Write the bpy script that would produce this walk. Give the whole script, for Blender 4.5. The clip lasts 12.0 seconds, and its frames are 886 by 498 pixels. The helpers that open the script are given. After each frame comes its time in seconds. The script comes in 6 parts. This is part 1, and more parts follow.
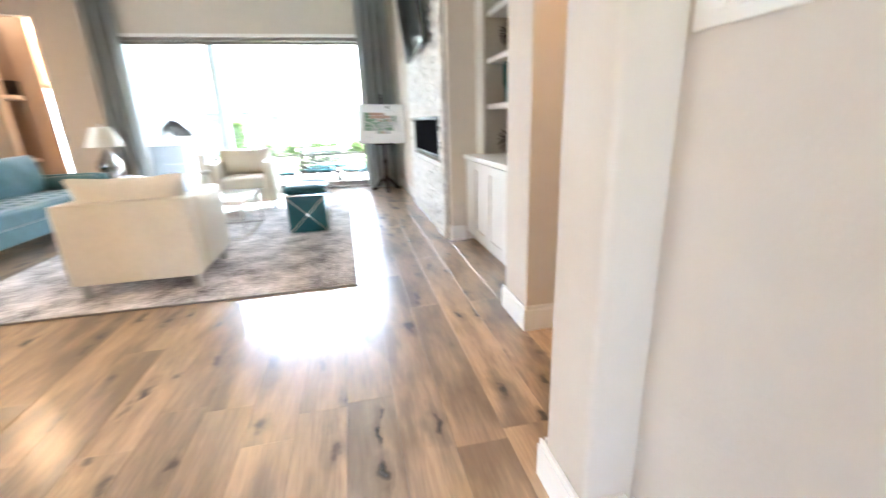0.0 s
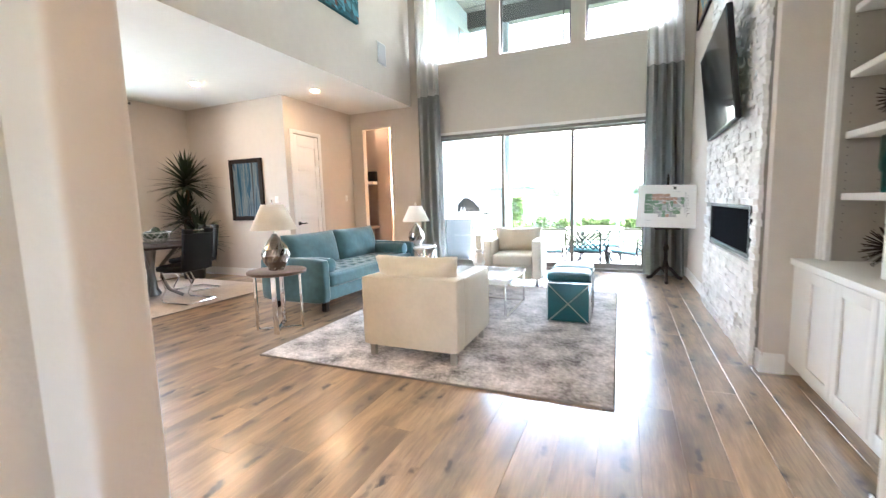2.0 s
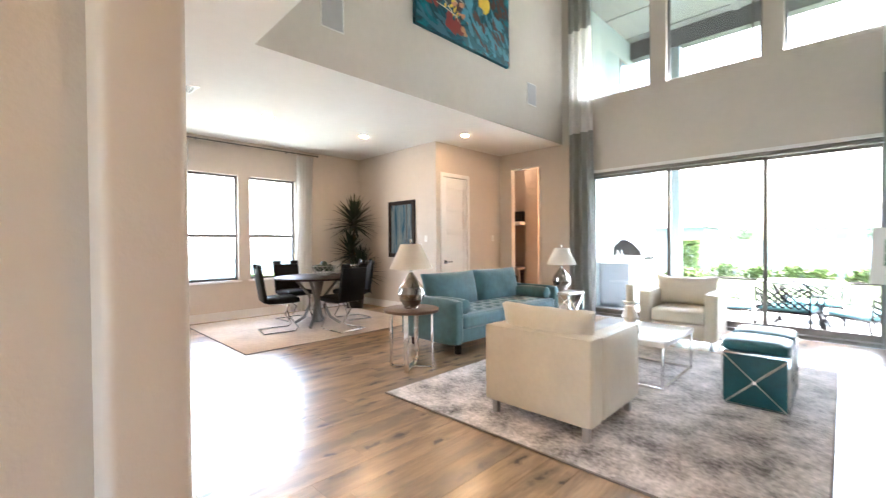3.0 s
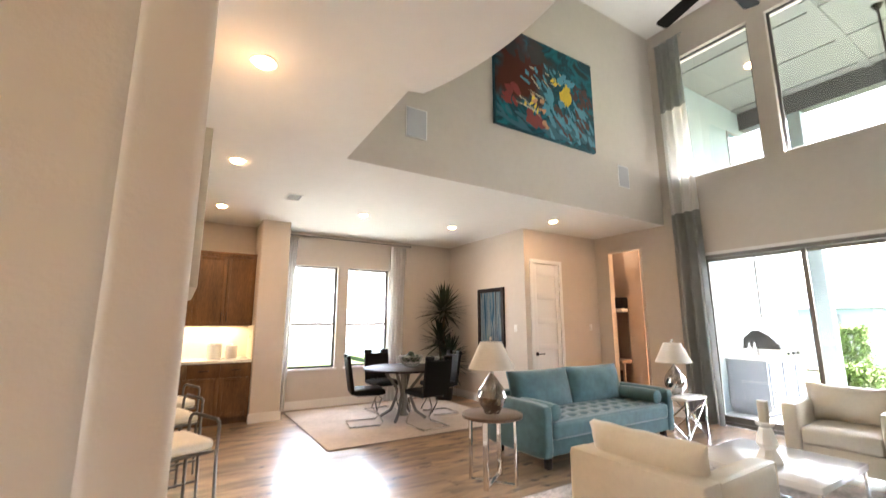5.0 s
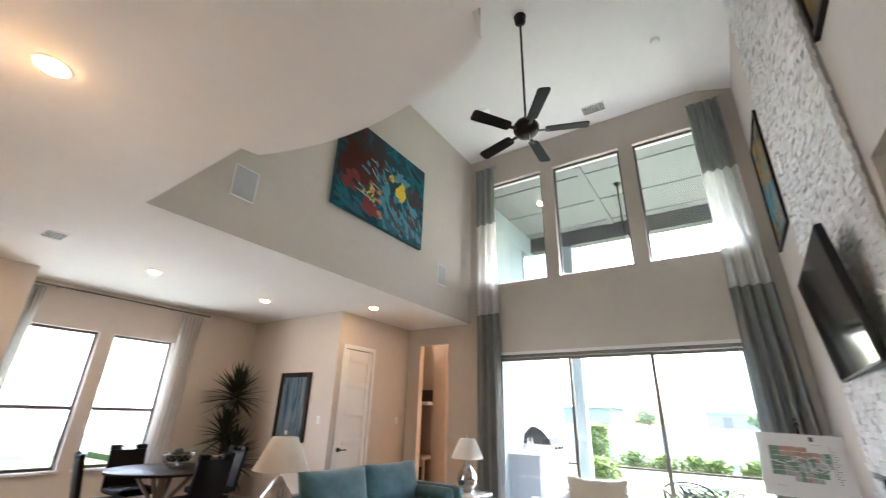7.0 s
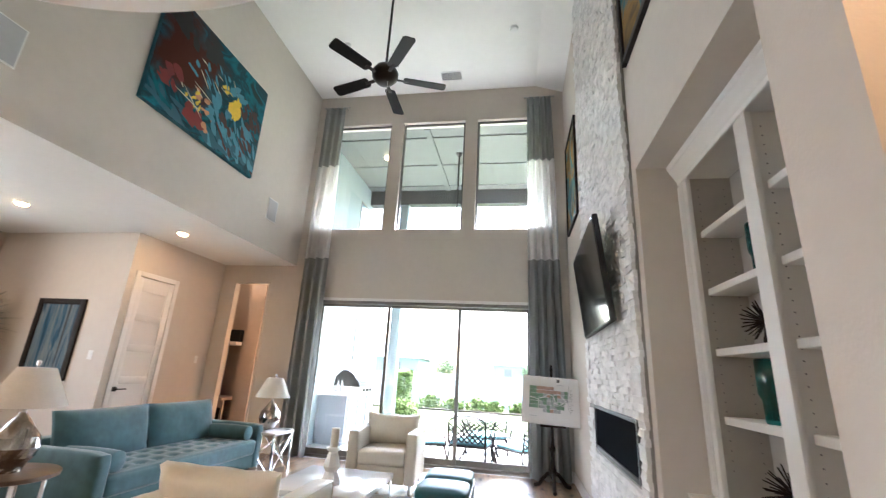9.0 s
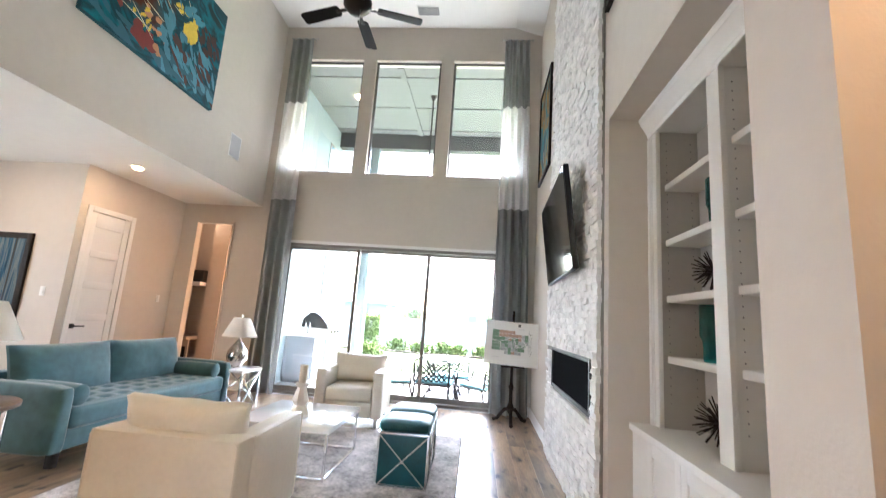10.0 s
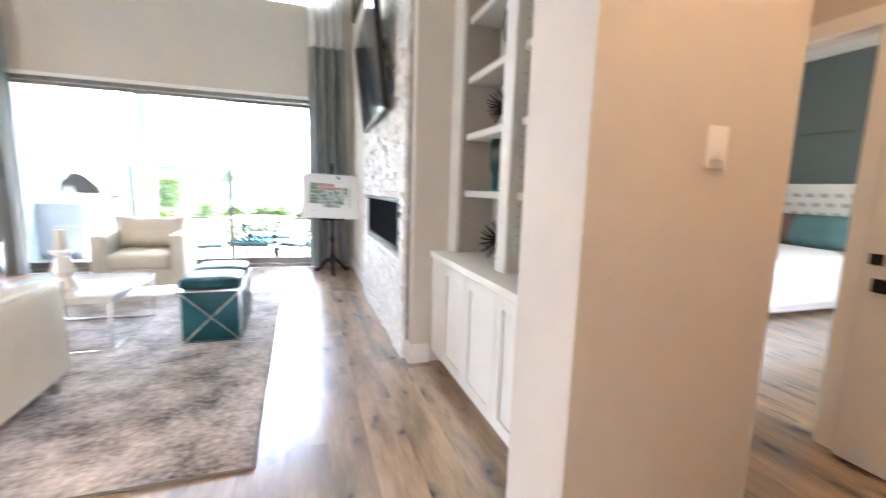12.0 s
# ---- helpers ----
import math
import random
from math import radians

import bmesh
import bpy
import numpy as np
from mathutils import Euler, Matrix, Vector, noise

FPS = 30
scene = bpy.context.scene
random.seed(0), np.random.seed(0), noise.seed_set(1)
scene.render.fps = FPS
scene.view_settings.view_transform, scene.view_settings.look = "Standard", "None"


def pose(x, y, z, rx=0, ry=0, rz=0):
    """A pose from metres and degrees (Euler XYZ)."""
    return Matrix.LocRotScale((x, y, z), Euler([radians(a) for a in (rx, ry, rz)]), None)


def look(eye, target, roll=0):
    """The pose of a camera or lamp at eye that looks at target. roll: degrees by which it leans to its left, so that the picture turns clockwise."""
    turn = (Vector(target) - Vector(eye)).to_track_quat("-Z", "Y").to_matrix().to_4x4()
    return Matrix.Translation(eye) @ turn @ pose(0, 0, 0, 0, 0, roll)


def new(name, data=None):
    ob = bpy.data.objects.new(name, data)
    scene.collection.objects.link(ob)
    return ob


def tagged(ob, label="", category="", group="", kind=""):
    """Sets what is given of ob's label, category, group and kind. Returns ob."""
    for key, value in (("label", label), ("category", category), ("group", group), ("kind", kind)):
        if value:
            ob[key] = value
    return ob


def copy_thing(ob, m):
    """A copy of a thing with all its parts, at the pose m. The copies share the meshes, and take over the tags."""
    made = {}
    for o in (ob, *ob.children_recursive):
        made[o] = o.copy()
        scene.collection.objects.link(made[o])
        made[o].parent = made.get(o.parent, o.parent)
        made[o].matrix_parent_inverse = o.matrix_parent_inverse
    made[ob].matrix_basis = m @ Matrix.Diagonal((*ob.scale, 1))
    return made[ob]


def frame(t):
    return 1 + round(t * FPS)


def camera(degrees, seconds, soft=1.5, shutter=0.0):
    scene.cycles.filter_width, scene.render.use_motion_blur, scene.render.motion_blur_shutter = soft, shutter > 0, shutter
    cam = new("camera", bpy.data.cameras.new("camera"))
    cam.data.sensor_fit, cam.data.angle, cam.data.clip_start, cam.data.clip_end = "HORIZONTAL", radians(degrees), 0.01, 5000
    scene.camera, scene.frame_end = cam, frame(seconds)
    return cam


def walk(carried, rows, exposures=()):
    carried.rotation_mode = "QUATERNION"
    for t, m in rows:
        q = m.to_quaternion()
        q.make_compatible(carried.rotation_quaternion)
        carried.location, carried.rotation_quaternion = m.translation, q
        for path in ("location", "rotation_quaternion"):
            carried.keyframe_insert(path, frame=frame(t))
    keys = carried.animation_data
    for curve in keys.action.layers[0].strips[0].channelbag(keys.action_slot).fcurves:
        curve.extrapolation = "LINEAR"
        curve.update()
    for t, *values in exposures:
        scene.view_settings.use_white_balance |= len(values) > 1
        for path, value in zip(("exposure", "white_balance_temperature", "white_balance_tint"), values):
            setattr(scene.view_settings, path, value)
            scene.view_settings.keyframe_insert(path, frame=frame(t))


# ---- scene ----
cam = camera(93.4, 12.0, soft=1.1, shutter=0.5)
EXPO = [(0, 5.45, 6000, 8), (0.5, 5.6, 5850, 8), (1.2, 5.5, 5850, 8), (2.5, 5.2, 5950, 9), (4.5, 4.88, 6700, 13), (5.5, 4.86, 6700, 13), (6.5, 4.6, 6250, 13), (7.5, 4.54, 6100, 13), (9.5, 4.85, 6050, 12), (10.5, 5.06, 6100, 12), (11.5, 5.15, 6100, 12), (12.0, 5.45, 5950, 12)]
SKY, SUN = 0.15, 3.8
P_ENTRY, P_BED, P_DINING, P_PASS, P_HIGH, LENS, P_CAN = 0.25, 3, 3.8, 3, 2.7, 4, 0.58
PATH = [
    (0, (0.625, 0.575, 1.104), (1.009, 2.448, 0.517), -2.1),
    (0.5, (0.69, 0.521, 1.152), (0.42, 2.441, 0.664), -0.8),
    (1, (0.679, 0.55, 1.166), (-0.035, 2.365, 0.722), -2.7),
    (1.5, (0.635, 0.709, 1.191), (-0.119, 2.528, 0.843), -2.1),
    (2, (0.61, 0.917, 1.242), (-0.186, 2.737, 1.016), -1.6),
    (2.5, (0.627, 1.095, 1.244), (-0.505, 2.741, 1.136), -1.4),
    (4.5, (0.659, 1.469, 1.413), (-1.012, 2.553, 1.583), 0.6),
    (5, (0.677, 1.483, 1.44), (-0.997, 2.521, 1.789), -0.0),
    (5.5, (0.675, 1.512, 1.463), (-0.885, 2.634, 2.02), 0.8),
    (6, (0.668, 1.505, 1.465), (-0.721, 2.758, 2.172), 1.4),
    (6.5, (0.672, 1.532, 1.483), (-0.544, 2.927, 2.241), 1.7),
    (7, (0.645, 1.528, 1.464), (-0.387, 3.072, 2.205), 1.7),
    (7.5, (0.646, 1.527, 1.458), (-0.197, 3.205, 2.147), 1.7),
    (9.5, (0.676, 1.539, 1.364), (0.433, 3.464, 1.848), 3.7),
    (10, (0.667, 1.53, 1.346), (0.476, 3.492, 1.68), 4.1),
    (10.5, (0.697, 1.568, 1.284), (0.555, 3.555, 1.463), 4.2),
    (11, (0.715, 1.583, 1.279), (0.681, 3.583, 1.283), 3.8),
    (11.5, (0.721, 1.56, 1.263), (0.915, 3.544, 1.108), 3.0),
    (12, (0.804, 1.612, 1.222), (1.428, 3.492, 0.943), 1.8),
]
walk(cam, [(t, look(eye, target, roll)) for t, eye, target, roll in PATH], exposures=EXPO)
# ---- world and large lights ----
world = bpy.data.worlds.new("sky")
scene.world = world
world.use_nodes = True
wn = world.node_tree
sky = wn.nodes.new("ShaderNodeTexSky")
sky.sky_type, sky.sun_disc = "NISHITA", False
sky.sun_elevation, sky.sun_rotation = radians(66), radians(17)
sky.air_density, sky.dust_density = 1.4, 4.0
wn.links.new(sky.outputs[0], wn.nodes["Background"].inputs[0])
wn.nodes["Background"].inputs[1].default_value = SKY

sun = new("sun", bpy.data.lights.new("sun", "SUN"))
sun.data.energy, sun.data.angle, sun.data.color = SUN, radians(12), (1.0, 0.96, 0.9)
sun.matrix_world = look((3, 20, 24.6), (0, 10, 1.2))


def window_lamp(name, x, y, z, w, h, power, target):
    la = bpy.data.lights.new(name, "AREA")
    la.shape, la.size, la.size_y, la.energy, la.color = "RECTANGLE", w, h, power, (0.93, 0.97, 1.0)
    ob = new(name, la)
    ob.matrix_world = look((x, y, z), target)
    return ob


window_lamp("skylight_dining", -7.085, 4.0, 1.75, 1.85, 1.35, P_DINING, (0, 4.0, 1.3))
window_lamp("skylight_entry", 0.4, -1.92, 1.5, 1.2, 2.0, P_ENTRY, (0.4, 5, 1.2)).data.color = (0.8, 0.86, 1.0)
window_lamp("skylight_passage", -5.45, 11.02, 1.05, 0.7, 1.9, P_PASS, (-3.9, 8.3, 1.2))
# added strip hidden on the high sill, aimed up to stand for ground bounce
window_lamp("bounce_fill_clerestory", -0.84, 8.285, 3.745, 3.9, 0.09, P_HIGH, (-0.84, 8.1, 5.0))
window_lamp("skylight_bedroom", 5.0, 1.05, 1.5, 1.4, 1.4, P_BED, (5.0, 5, 1.0)).data.color = (1.0, 0.94, 0.86)

# ---- materials ----


def mat(name, col, rough=0.6, metal=0.0, var=0.06, scale=6.0, bump=0.0, bscale=60.0, spec=0.5, sheen=0.0, stretch=(1, 1, 1), rvar=0.08, rnd=0.0, coat=0.0, coord="Object"):
    """A node material: colour with noise at two scales, varied roughness, fine relief."""
    m = bpy.data.materials.new(name)
    m.use_nodes = True
    nt = m.node_tree
    N, L = nt.nodes, nt.links
    b = N["Principled BSDF"]
    tc = N.new("ShaderNodeTexCoord")
    mp = N.new("ShaderNodeMapping")
    mp.inputs["Scale"].default_value = stretch
    L.new(tc.outputs[coord], mp.inputs[0])
    n1 = N.new("ShaderNodeTexNoise")
    n1.inputs["Scale"].default_value, n1.inputs["Detail"].default_value = scale, 4
    n2 = N.new("ShaderNodeTexNoise")
    n2.inputs["Scale"].default_value, n2.inputs["Detail"].default_value = scale * 9, 3
    L.new(mp.outputs[0], n1.inputs[0]), L.new(mp.outputs[0], n2.inputs[0])
    mx = N.new("ShaderNodeMix")
    mx.inputs[0].default_value = 0.4
    L.new(n1.outputs["Fac"], mx.inputs[2]), L.new(n2.outputs["Fac"], mx.inputs[3])
    rp = N.new("ShaderNodeValToRGB")
    e = rp.color_ramp.elements
    e[0].position, e[1].position = 0.3, 0.7
    e[0].color = (*[max(0, c * (1 - var * 1.6)) for c in col], 1)
    e[1].color = (*[min(1, c * (1 + var)) for c in col], 1)
    L.new(mx.outputs[0], rp.inputs[0])
    out = rp.outputs[0]
    if rnd:
        oi = N.new("ShaderNodeObjectInfo")
        hs = N.new("ShaderNodeHueSaturation")
        mr = N.new("ShaderNodeMapRange")
        mr.inputs[3].default_value, mr.inputs[4].default_value = 1 - rnd, 1 + rnd
        L.new(oi.outputs["Random"], mr.inputs[0]), L.new(mr.outputs[0], hs.inputs["Value"]), L.new(out, hs.inputs["Color"])
        out = hs.outputs[0]
    L.new(out, b.inputs["Base Color"])
    rr = N.new("ShaderNodeMapRange")
    rr.inputs[3].default_value, rr.inputs[4].default_value = max(0.02, rough - rvar), min(1, rough + rvar)
    L.new(n1.outputs["Fac"], rr.inputs[0]), L.new(rr.outputs[0], b.inputs["Roughness"])
    b.inputs["Metallic"].default_value = metal
    b.inputs["Specular IOR Level"].default_value = spec
    b.inputs["Coat Weight"].default_value = coat
    b.inputs["Coat Roughness"].default_value = 0.16
    if sheen:
        b.inputs["Sheen Weight"].default_value, b.inputs["Sheen Roughness"].default_value = sheen, 0.4
    if bump:
        bn = N.new("ShaderNodeTexNoise")
        bn.inputs["Scale"].default_value, bn.inputs["Detail"].default_value = bscale, 3
        L.new(mp.outputs[0], bn.inputs[0])
        bp = N.new("ShaderNodeBump")
        bp.inputs["Strength"].default_value, bp.inputs["Distance"].default_value = bump, 0.004
        L.new(bn.outputs["Fac"], bp.inputs["Height"]), L.new(bp.outputs[0], b.inputs["Normal"])
    return m


def glow(name, col, power):
    m = mat(name, col, 0.6)
    b = m.node_tree.nodes["Principled BSDF"]
    b.inputs["Emission Color"].default_value, b.inputs["Emission Strength"].default_value = (*col, 1), power
    return m


def glass(name, tint=(1, 1, 1), rough=0.0):
    m = bpy.data.materials.new(name)
    m.use_nodes = True
    b = m.node_tree.nodes["Principled BSDF"]
    b.inputs["Base Color"].default_value = (*tint, 1)
    b.inputs["Transmission Weight"].default_value, b.inputs["Roughness"].default_value, b.inputs["IOR"].default_value = 1, rough, 1.45
    return m


def wood_floor(name):
    """Oak plank: grain along y, grey-brown figure, small dark knots, one shade a plank."""
    m = mat(name, (0.40, 0.268, 0.155), 0.36, var=0.3, scale=1.6, bump=0.05, bscale=30, stretch=(6, 0.5, 1), rnd=0.19, spec=0.35, coat=1.0)
    nt = m.node_tree
    N, L = nt.nodes, nt.links
    b = N["Principled BSDF"]
    b.inputs["Coat Roughness"].default_value, b.inputs["Coat IOR"].default_value = 0.24, 2.2
    src = b.inputs["Base Color"].links[0].from_socket
    tc = N.new("ShaderNodeTexCoord")
    oi = N.new("ShaderNodeObjectInfo")
    add = N.new("ShaderNodeVectorMath")
    add.operation = "MULTIPLY_ADD"
    add.inputs[1].default_value = (37, 91, 13)
    L.new(oi.outputs["Random"], add.inputs[0]), L.new(tc.outputs["Object"], add.inputs[2])
    for nd in list(N):
        if nd.type == "MAPPING":
            L.new(add.outputs[0], nd.inputs[0])

    def ranged(sock, a, b_, c, d):
        r = N.new("ShaderNodeMapRange")
        for k, v in enumerate((a, b_, c, d)):
            r.inputs[k + 1].default_value = v
        L.new(sock, r.inputs[0])
        return r.outputs[0]

    def math_node(op, p, q):
        r = N.new("ShaderNodeMath")
        r.operation = op
        L.new(p, r.inputs[0]), L.new(q, r.inputs[1])
        return r.outputs[0]

    def blend(fac, a, col):
        r = N.new("ShaderNodeMix")
        r.data_type = "RGBA"
        r.inputs[7].default_value = (*col, 1)
        L.new(fac, r.inputs[0]), L.new(a, r.inputs[6])
        return r.outputs[2]

    warp = N.new("ShaderNodeTexNoise")
    warp.inputs["Scale"].default_value, warp.inputs["Detail"].default_value = 9, 3
    L.new(add.outputs[0], warp.inputs[0])
    wadd = N.new("ShaderNodeVectorMath")
    wadd.operation = "MULTIPLY_ADD"
    wadd.inputs[1].default_value = (0.09, 0.3, 0)
    L.new(warp.outputs["Color"], wadd.inputs[0]), L.new(add.outputs[0], wadd.inputs[2])
    mp = N.new("ShaderNodeMapping")
    mp.inputs["Scale"].default_value = (9.5, 3.2, 1)
    L.new(wadd.outputs[0], mp.inputs[0])
    vo = N.new("ShaderNodeTexVoronoi")
    vo.voronoi_dimensions = "2D"
    vo.inputs["Scale"].default_value = 1.0
    L.new(mp.outputs[0], vo.inputs[0])
    pick = N.new("ShaderNodeSeparateColor")
    L.new(vo.outputs["Color"], pick.inputs[0])
    some = ranged(pick.outputs[0], 0.55, 0.9, 0.0, 1.0)
    knot = math_node("MULTIPLY", ranged(vo.outputs["Distance"], 0.08, 0.2, 0.97, 0.0), some)
    halo = math_node("MULTIPLY", ranged(vo.outputs["Distance"], 0.1, 0.5, 0.6, 0.0), some)
    mp2 = N.new("ShaderNodeMapping")
    mp2.inputs["Scale"].default_value = (4.0, 1.0, 1)
    L.new(add.outputs[0], mp2.inputs[0])
    st = N.new("ShaderNodeTexNoise")
    st.inputs["Scale"].default_value, st.inputs["Detail"].default_value = 1.5, 5
    L.new(mp2.outputs[0], st.inputs[0])
    grey = ranged(st.outputs["Fac"], 0.45, 0.62, 0.0, 0.68)
    c1 = blend(grey, src, (0.115, 0.072, 0.042))
    c2 = blend(halo, c1, (0.065, 0.043, 0.026))
    c3 = blend(knot, c2, (0.022, 0.014, 0.01))
    L.new(c3, b.inputs["Base Color"])
    return m


def abstract_paint(name, cols, scale, stretch=(1, 1, 1)):
    """Loose brush patches of several colours."""
    m = bpy.data.materials.new(name)
    m.use_nodes = True
    nt = m.node_tree
    N, L = nt.nodes, nt.links
    b = N["Principled BSDF"]
    tc = N.new("ShaderNodeTexCoord")
    mp = N.new("ShaderNodeMapping")
    mp.inputs["Scale"].default_value = stretch
    no = N.new("ShaderNodeTexNoise")
    no.inputs["Scale"].default_value, no.inputs["Detail"].default_value, no.inputs["Distortion"].default_value = scale, 5, 1.2
    L.new(tc.outputs["Object"], mp.inputs[0]), L.new(mp.outputs[0], no.inputs[0])
    rp = N.new("ShaderNodeValToRGB")
    e = rp.color_ramp.elements
    while len(e) < len(cols):
        e.new(0.5)
    for i, (p, c) in enumerate(cols):
        e[i].position, e[i].color = p, (*c, 1)
    L.new(no.outputs["Fac"], rp.inputs[0]), L.new(rp.outputs[0], b.inputs["Base Color"])
    bp = N.new("ShaderNodeBump")
    bp.inputs["Strength"].default_value, bp.inputs["Distance"].default_value = 0.4, 0.01
    L.new(no.outputs["Fac"], bp.inputs["Height"]), L.new(bp.outputs[0], b.inputs["Normal"])
    b.inputs["Roughness"].default_value = 0.6
    b.inputs["Specular IOR Level"].default_value = 0.12
    return m


M_WALL = mat("wall_paint", (0.61, 0.555, 0.495), 0.7, var=0.03, scale=1.2, bump=0.3, bscale=75, spec=0.3)
M_CEIL = mat("ceiling_paint", (0.82, 0.805, 0.77), 0.85, var=0.02, scale=1.0, bump=0.2, bscale=160, spec=0.2)
M_TRIM = mat("white_trim_paint", (0.8, 0.79, 0.77), 0.4, var=0.02, scale=3)
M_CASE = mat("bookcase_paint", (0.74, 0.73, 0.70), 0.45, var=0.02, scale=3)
# darker grey-beige than the case, for the bookcase's back and side panels
M_CASEIN = mat("bookcase_inner_grey", (0.41, 0.39, 0.355), 0.6, var=0.04, scale=2, bump=0.1)
M_FLOOR = wood_floor("oak_planks")
M_SUB = mat("floor_joint", (0.06, 0.04, 0.025), 0.8)
M_STONE = mat("ledger_stone", (0.78, 0.765, 0.745), 0.8, var=0.12, scale=9, bump=0.7, bscale=45, rnd=0.08)
M_GROUT = mat("stone_backing", (0.3, 0.28, 0.26), 0.9)
M_TEAL = mat("teal_velvet", (0.054, 0.14, 0.166), 0.72, var=0.24, scale=1.6, bump=0.15, bscale=200, sheen=0.4)
M_OTTO = mat("teal_leather", (0.005, 0.085, 0.108), 0.5, var=0.2, scale=8, bump=0.15, bscale=150)
M_CREAM = mat("ivory_leather", (0.67, 0.62, 0.52), 0.38, var=0.05, scale=4, bump=0.2, bscale=90)
M_CHROME = mat("chrome", (0.75, 0.75, 0.76), 0.12, 1.0, var=0.02, rvar=0.04)
M_STEEL = mat("brushed_steel", (0.5, 0.49, 0.47), 0.3, 1.0, var=0.05)
M_MERC = mat("mercury_glass", (0.42, 0.39, 0.36), 0.17, 1.0, var=0.25, scale=14, rvar=0.1)
M_SHADE = mat("linen_shade", (0.86, 0.83, 0.77), 0.9, var=0.04, scale=10, bump=0.3, bscale=300)
M_WALNUT = mat("walnut_top", (0.12, 0.075, 0.05), 0.4, var=0.25, scale=4, stretch=(1, 6, 1), bump=0.1)
M_DARKW = mat("dark_stained_wood", (0.018, 0.011, 0.009), 0.5, spec=0.16, var=0.3, scale=5, stretch=(1, 1, 6))
M_CAB = mat("stained_maple", (0.165, 0.08, 0.03), 0.4, var=0.42, scale=2.4, stretch=(2.5, 2.5, 0.5), bump=0.08)
M_BLACK = mat("black_metal", (0.015, 0.014, 0.014), 0.4, 0.4)
M_BLKLTH = mat("black_leather", (0.006, 0.0055, 0.006), 0.55, spec=0.12, var=0.2, bump=0.2, bscale=120)
M_BLKGLS = mat("black_glass", (0.004, 0.004, 0.005), 0.09, rvar=0.02, spec=0.1)
M_FIRE = mat("smoked_fire_glass", (0.012, 0.013, 0.016), 0.25, spec=0.0)
M_GUN = mat("dark_brushed_steel", (0.2, 0.19, 0.18), 0.32, 1.0, var=0.1)
M_IRON = mat("cast_iron_paint", (0.012, 0.012, 0.013), 0.6, spec=0.3)
M_BRONZE = mat("oil_bronze", (0.022, 0.017, 0.014), 0.35, 0.6)
M_BLADE = mat("dark_fan_blade", (0.011, 0.009, 0.008), 0.55, spec=0.15, var=0.2, stretch=(1, 6, 1))
M_RUG = mat("distressed_rug", (0.54, 0.5, 0.485), 0.9, var=0.62, scale=4.2, bump=0.8, bscale=90, spec=0.2, sheen=0.5)
M_RUG2 = mat("pale_rug", (0.52, 0.45, 0.39), 0.95, var=0.14, scale=2.0, bump=0.7, bscale=110, spec=0.1)
M_RUGE = mat("rug_binding", (0.2, 0.18, 0.165), 0.95)
M_GLASS = glass("clear_glass")
M_BOWLG = mat("woven_wire", (0.3, 0.29, 0.26), 0.35, 0.9)
M_WHITEG = mat("white_lacquer", (0.82, 0.82, 0.82), 0.14, var=0.01, rvar=0.03, coat=0.4)
M_WHITE = mat("white_ceramic", (0.83, 0.82, 0.79), 0.35, var=0.02)
M_QUARTZ = mat("white_quartz", (0.78, 0.76, 0.72), 0.2, var=0.03, scale=7)
M_CURG = mat("grey_curtain", (0.44, 0.455, 0.45), 0.9, var=0.06, scale=5, bump=0.3, bscale=260, stretch=(1, 1, 0.2))
M_CURW = mat("white_curtain", (0.95, 0.945, 0.93), 0.9, var=0.03, scale=5, bump=0.3, bscale=260, stretch=(1, 1, 0.2))
M_CURD = mat("dining_curtain_cloth", (0.9, 0.885, 0.86), 0.9, var=0.03, scale=5, bump=0.3, bscale=260, stretch=(1, 1, 0.2))
for m_, k_ in ((M_CURG, 0.12), (M_CURW, 0.22), (M_SHADE, 0.4), (M_CURD, 0.1)):
    nt_ = m_.node_tree
    pb_ = nt_.nodes["Principled BSDF"]
    tr_ = nt_.nodes.new("ShaderNodeBsdfTranslucent")
    ms_ = nt_.nodes.new("ShaderNodeMixShader")
    ms_.inputs[0].default_value = k_
    nt_.links.new(pb_.inputs["Base Color"].links[0].from_socket, tr_.inputs[0])
    nt_.links.new(pb_.outputs[0], ms_.inputs[1]), nt_.links.new(tr_.outputs[0], ms_.inputs[2])
    nt_.links.new(ms_.outputs[0], nt_.nodes["Material Output"].inputs[0])
M_FRAME = mat("window_frame_paint", (0.11, 0.10, 0.095), 0.5)
M_ALU = mat("slider_aluminium", (0.22, 0.21, 0.20), 0.4, 0.5)
M_TEALG = glass("teal_glass", (0.02, 0.42, 0.42), 0.05)
M_LEAF = mat("yucca_leaf", (0.014, 0.03, 0.013), 0.5, var=0.35, scale=4)
M_STEM = mat("plant_stem", (0.11, 0.075, 0.045), 0.85, var=0.3, bump=0.5)
M_SOIL = mat("soil", (0.03, 0.022, 0.016), 0.95, bump=0.8)
M_SPLASH = mat("cream_backsplash", (0.72, 0.64, 0.5), 0.3, var=0.03)
M_PLATE = mat("switch_plate", (0.8, 0.79, 0.76), 0.35, var=0.01)
M_GRILLW = mat("speaker_cloth", (0.50, 0.50, 0.52), 0.8, var=0.03, bump=0.4, bscale=400)
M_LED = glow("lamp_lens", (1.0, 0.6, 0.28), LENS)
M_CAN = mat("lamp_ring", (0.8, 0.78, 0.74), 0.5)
M_ART = abstract_paint("abstract_canvas", [(0.30, (0.012, 0.03, 0.04)), (0.42, (0.008, 0.10, 0.14)), (0.50, (0.012, 0.045, 0.06)), (0.58, (0.01, 0.15, 0.2)), (0.68, (0.02, 0.035, 0.04))], 1.7, (1, 1, 1.3))
nt_ = M_ART.node_tree
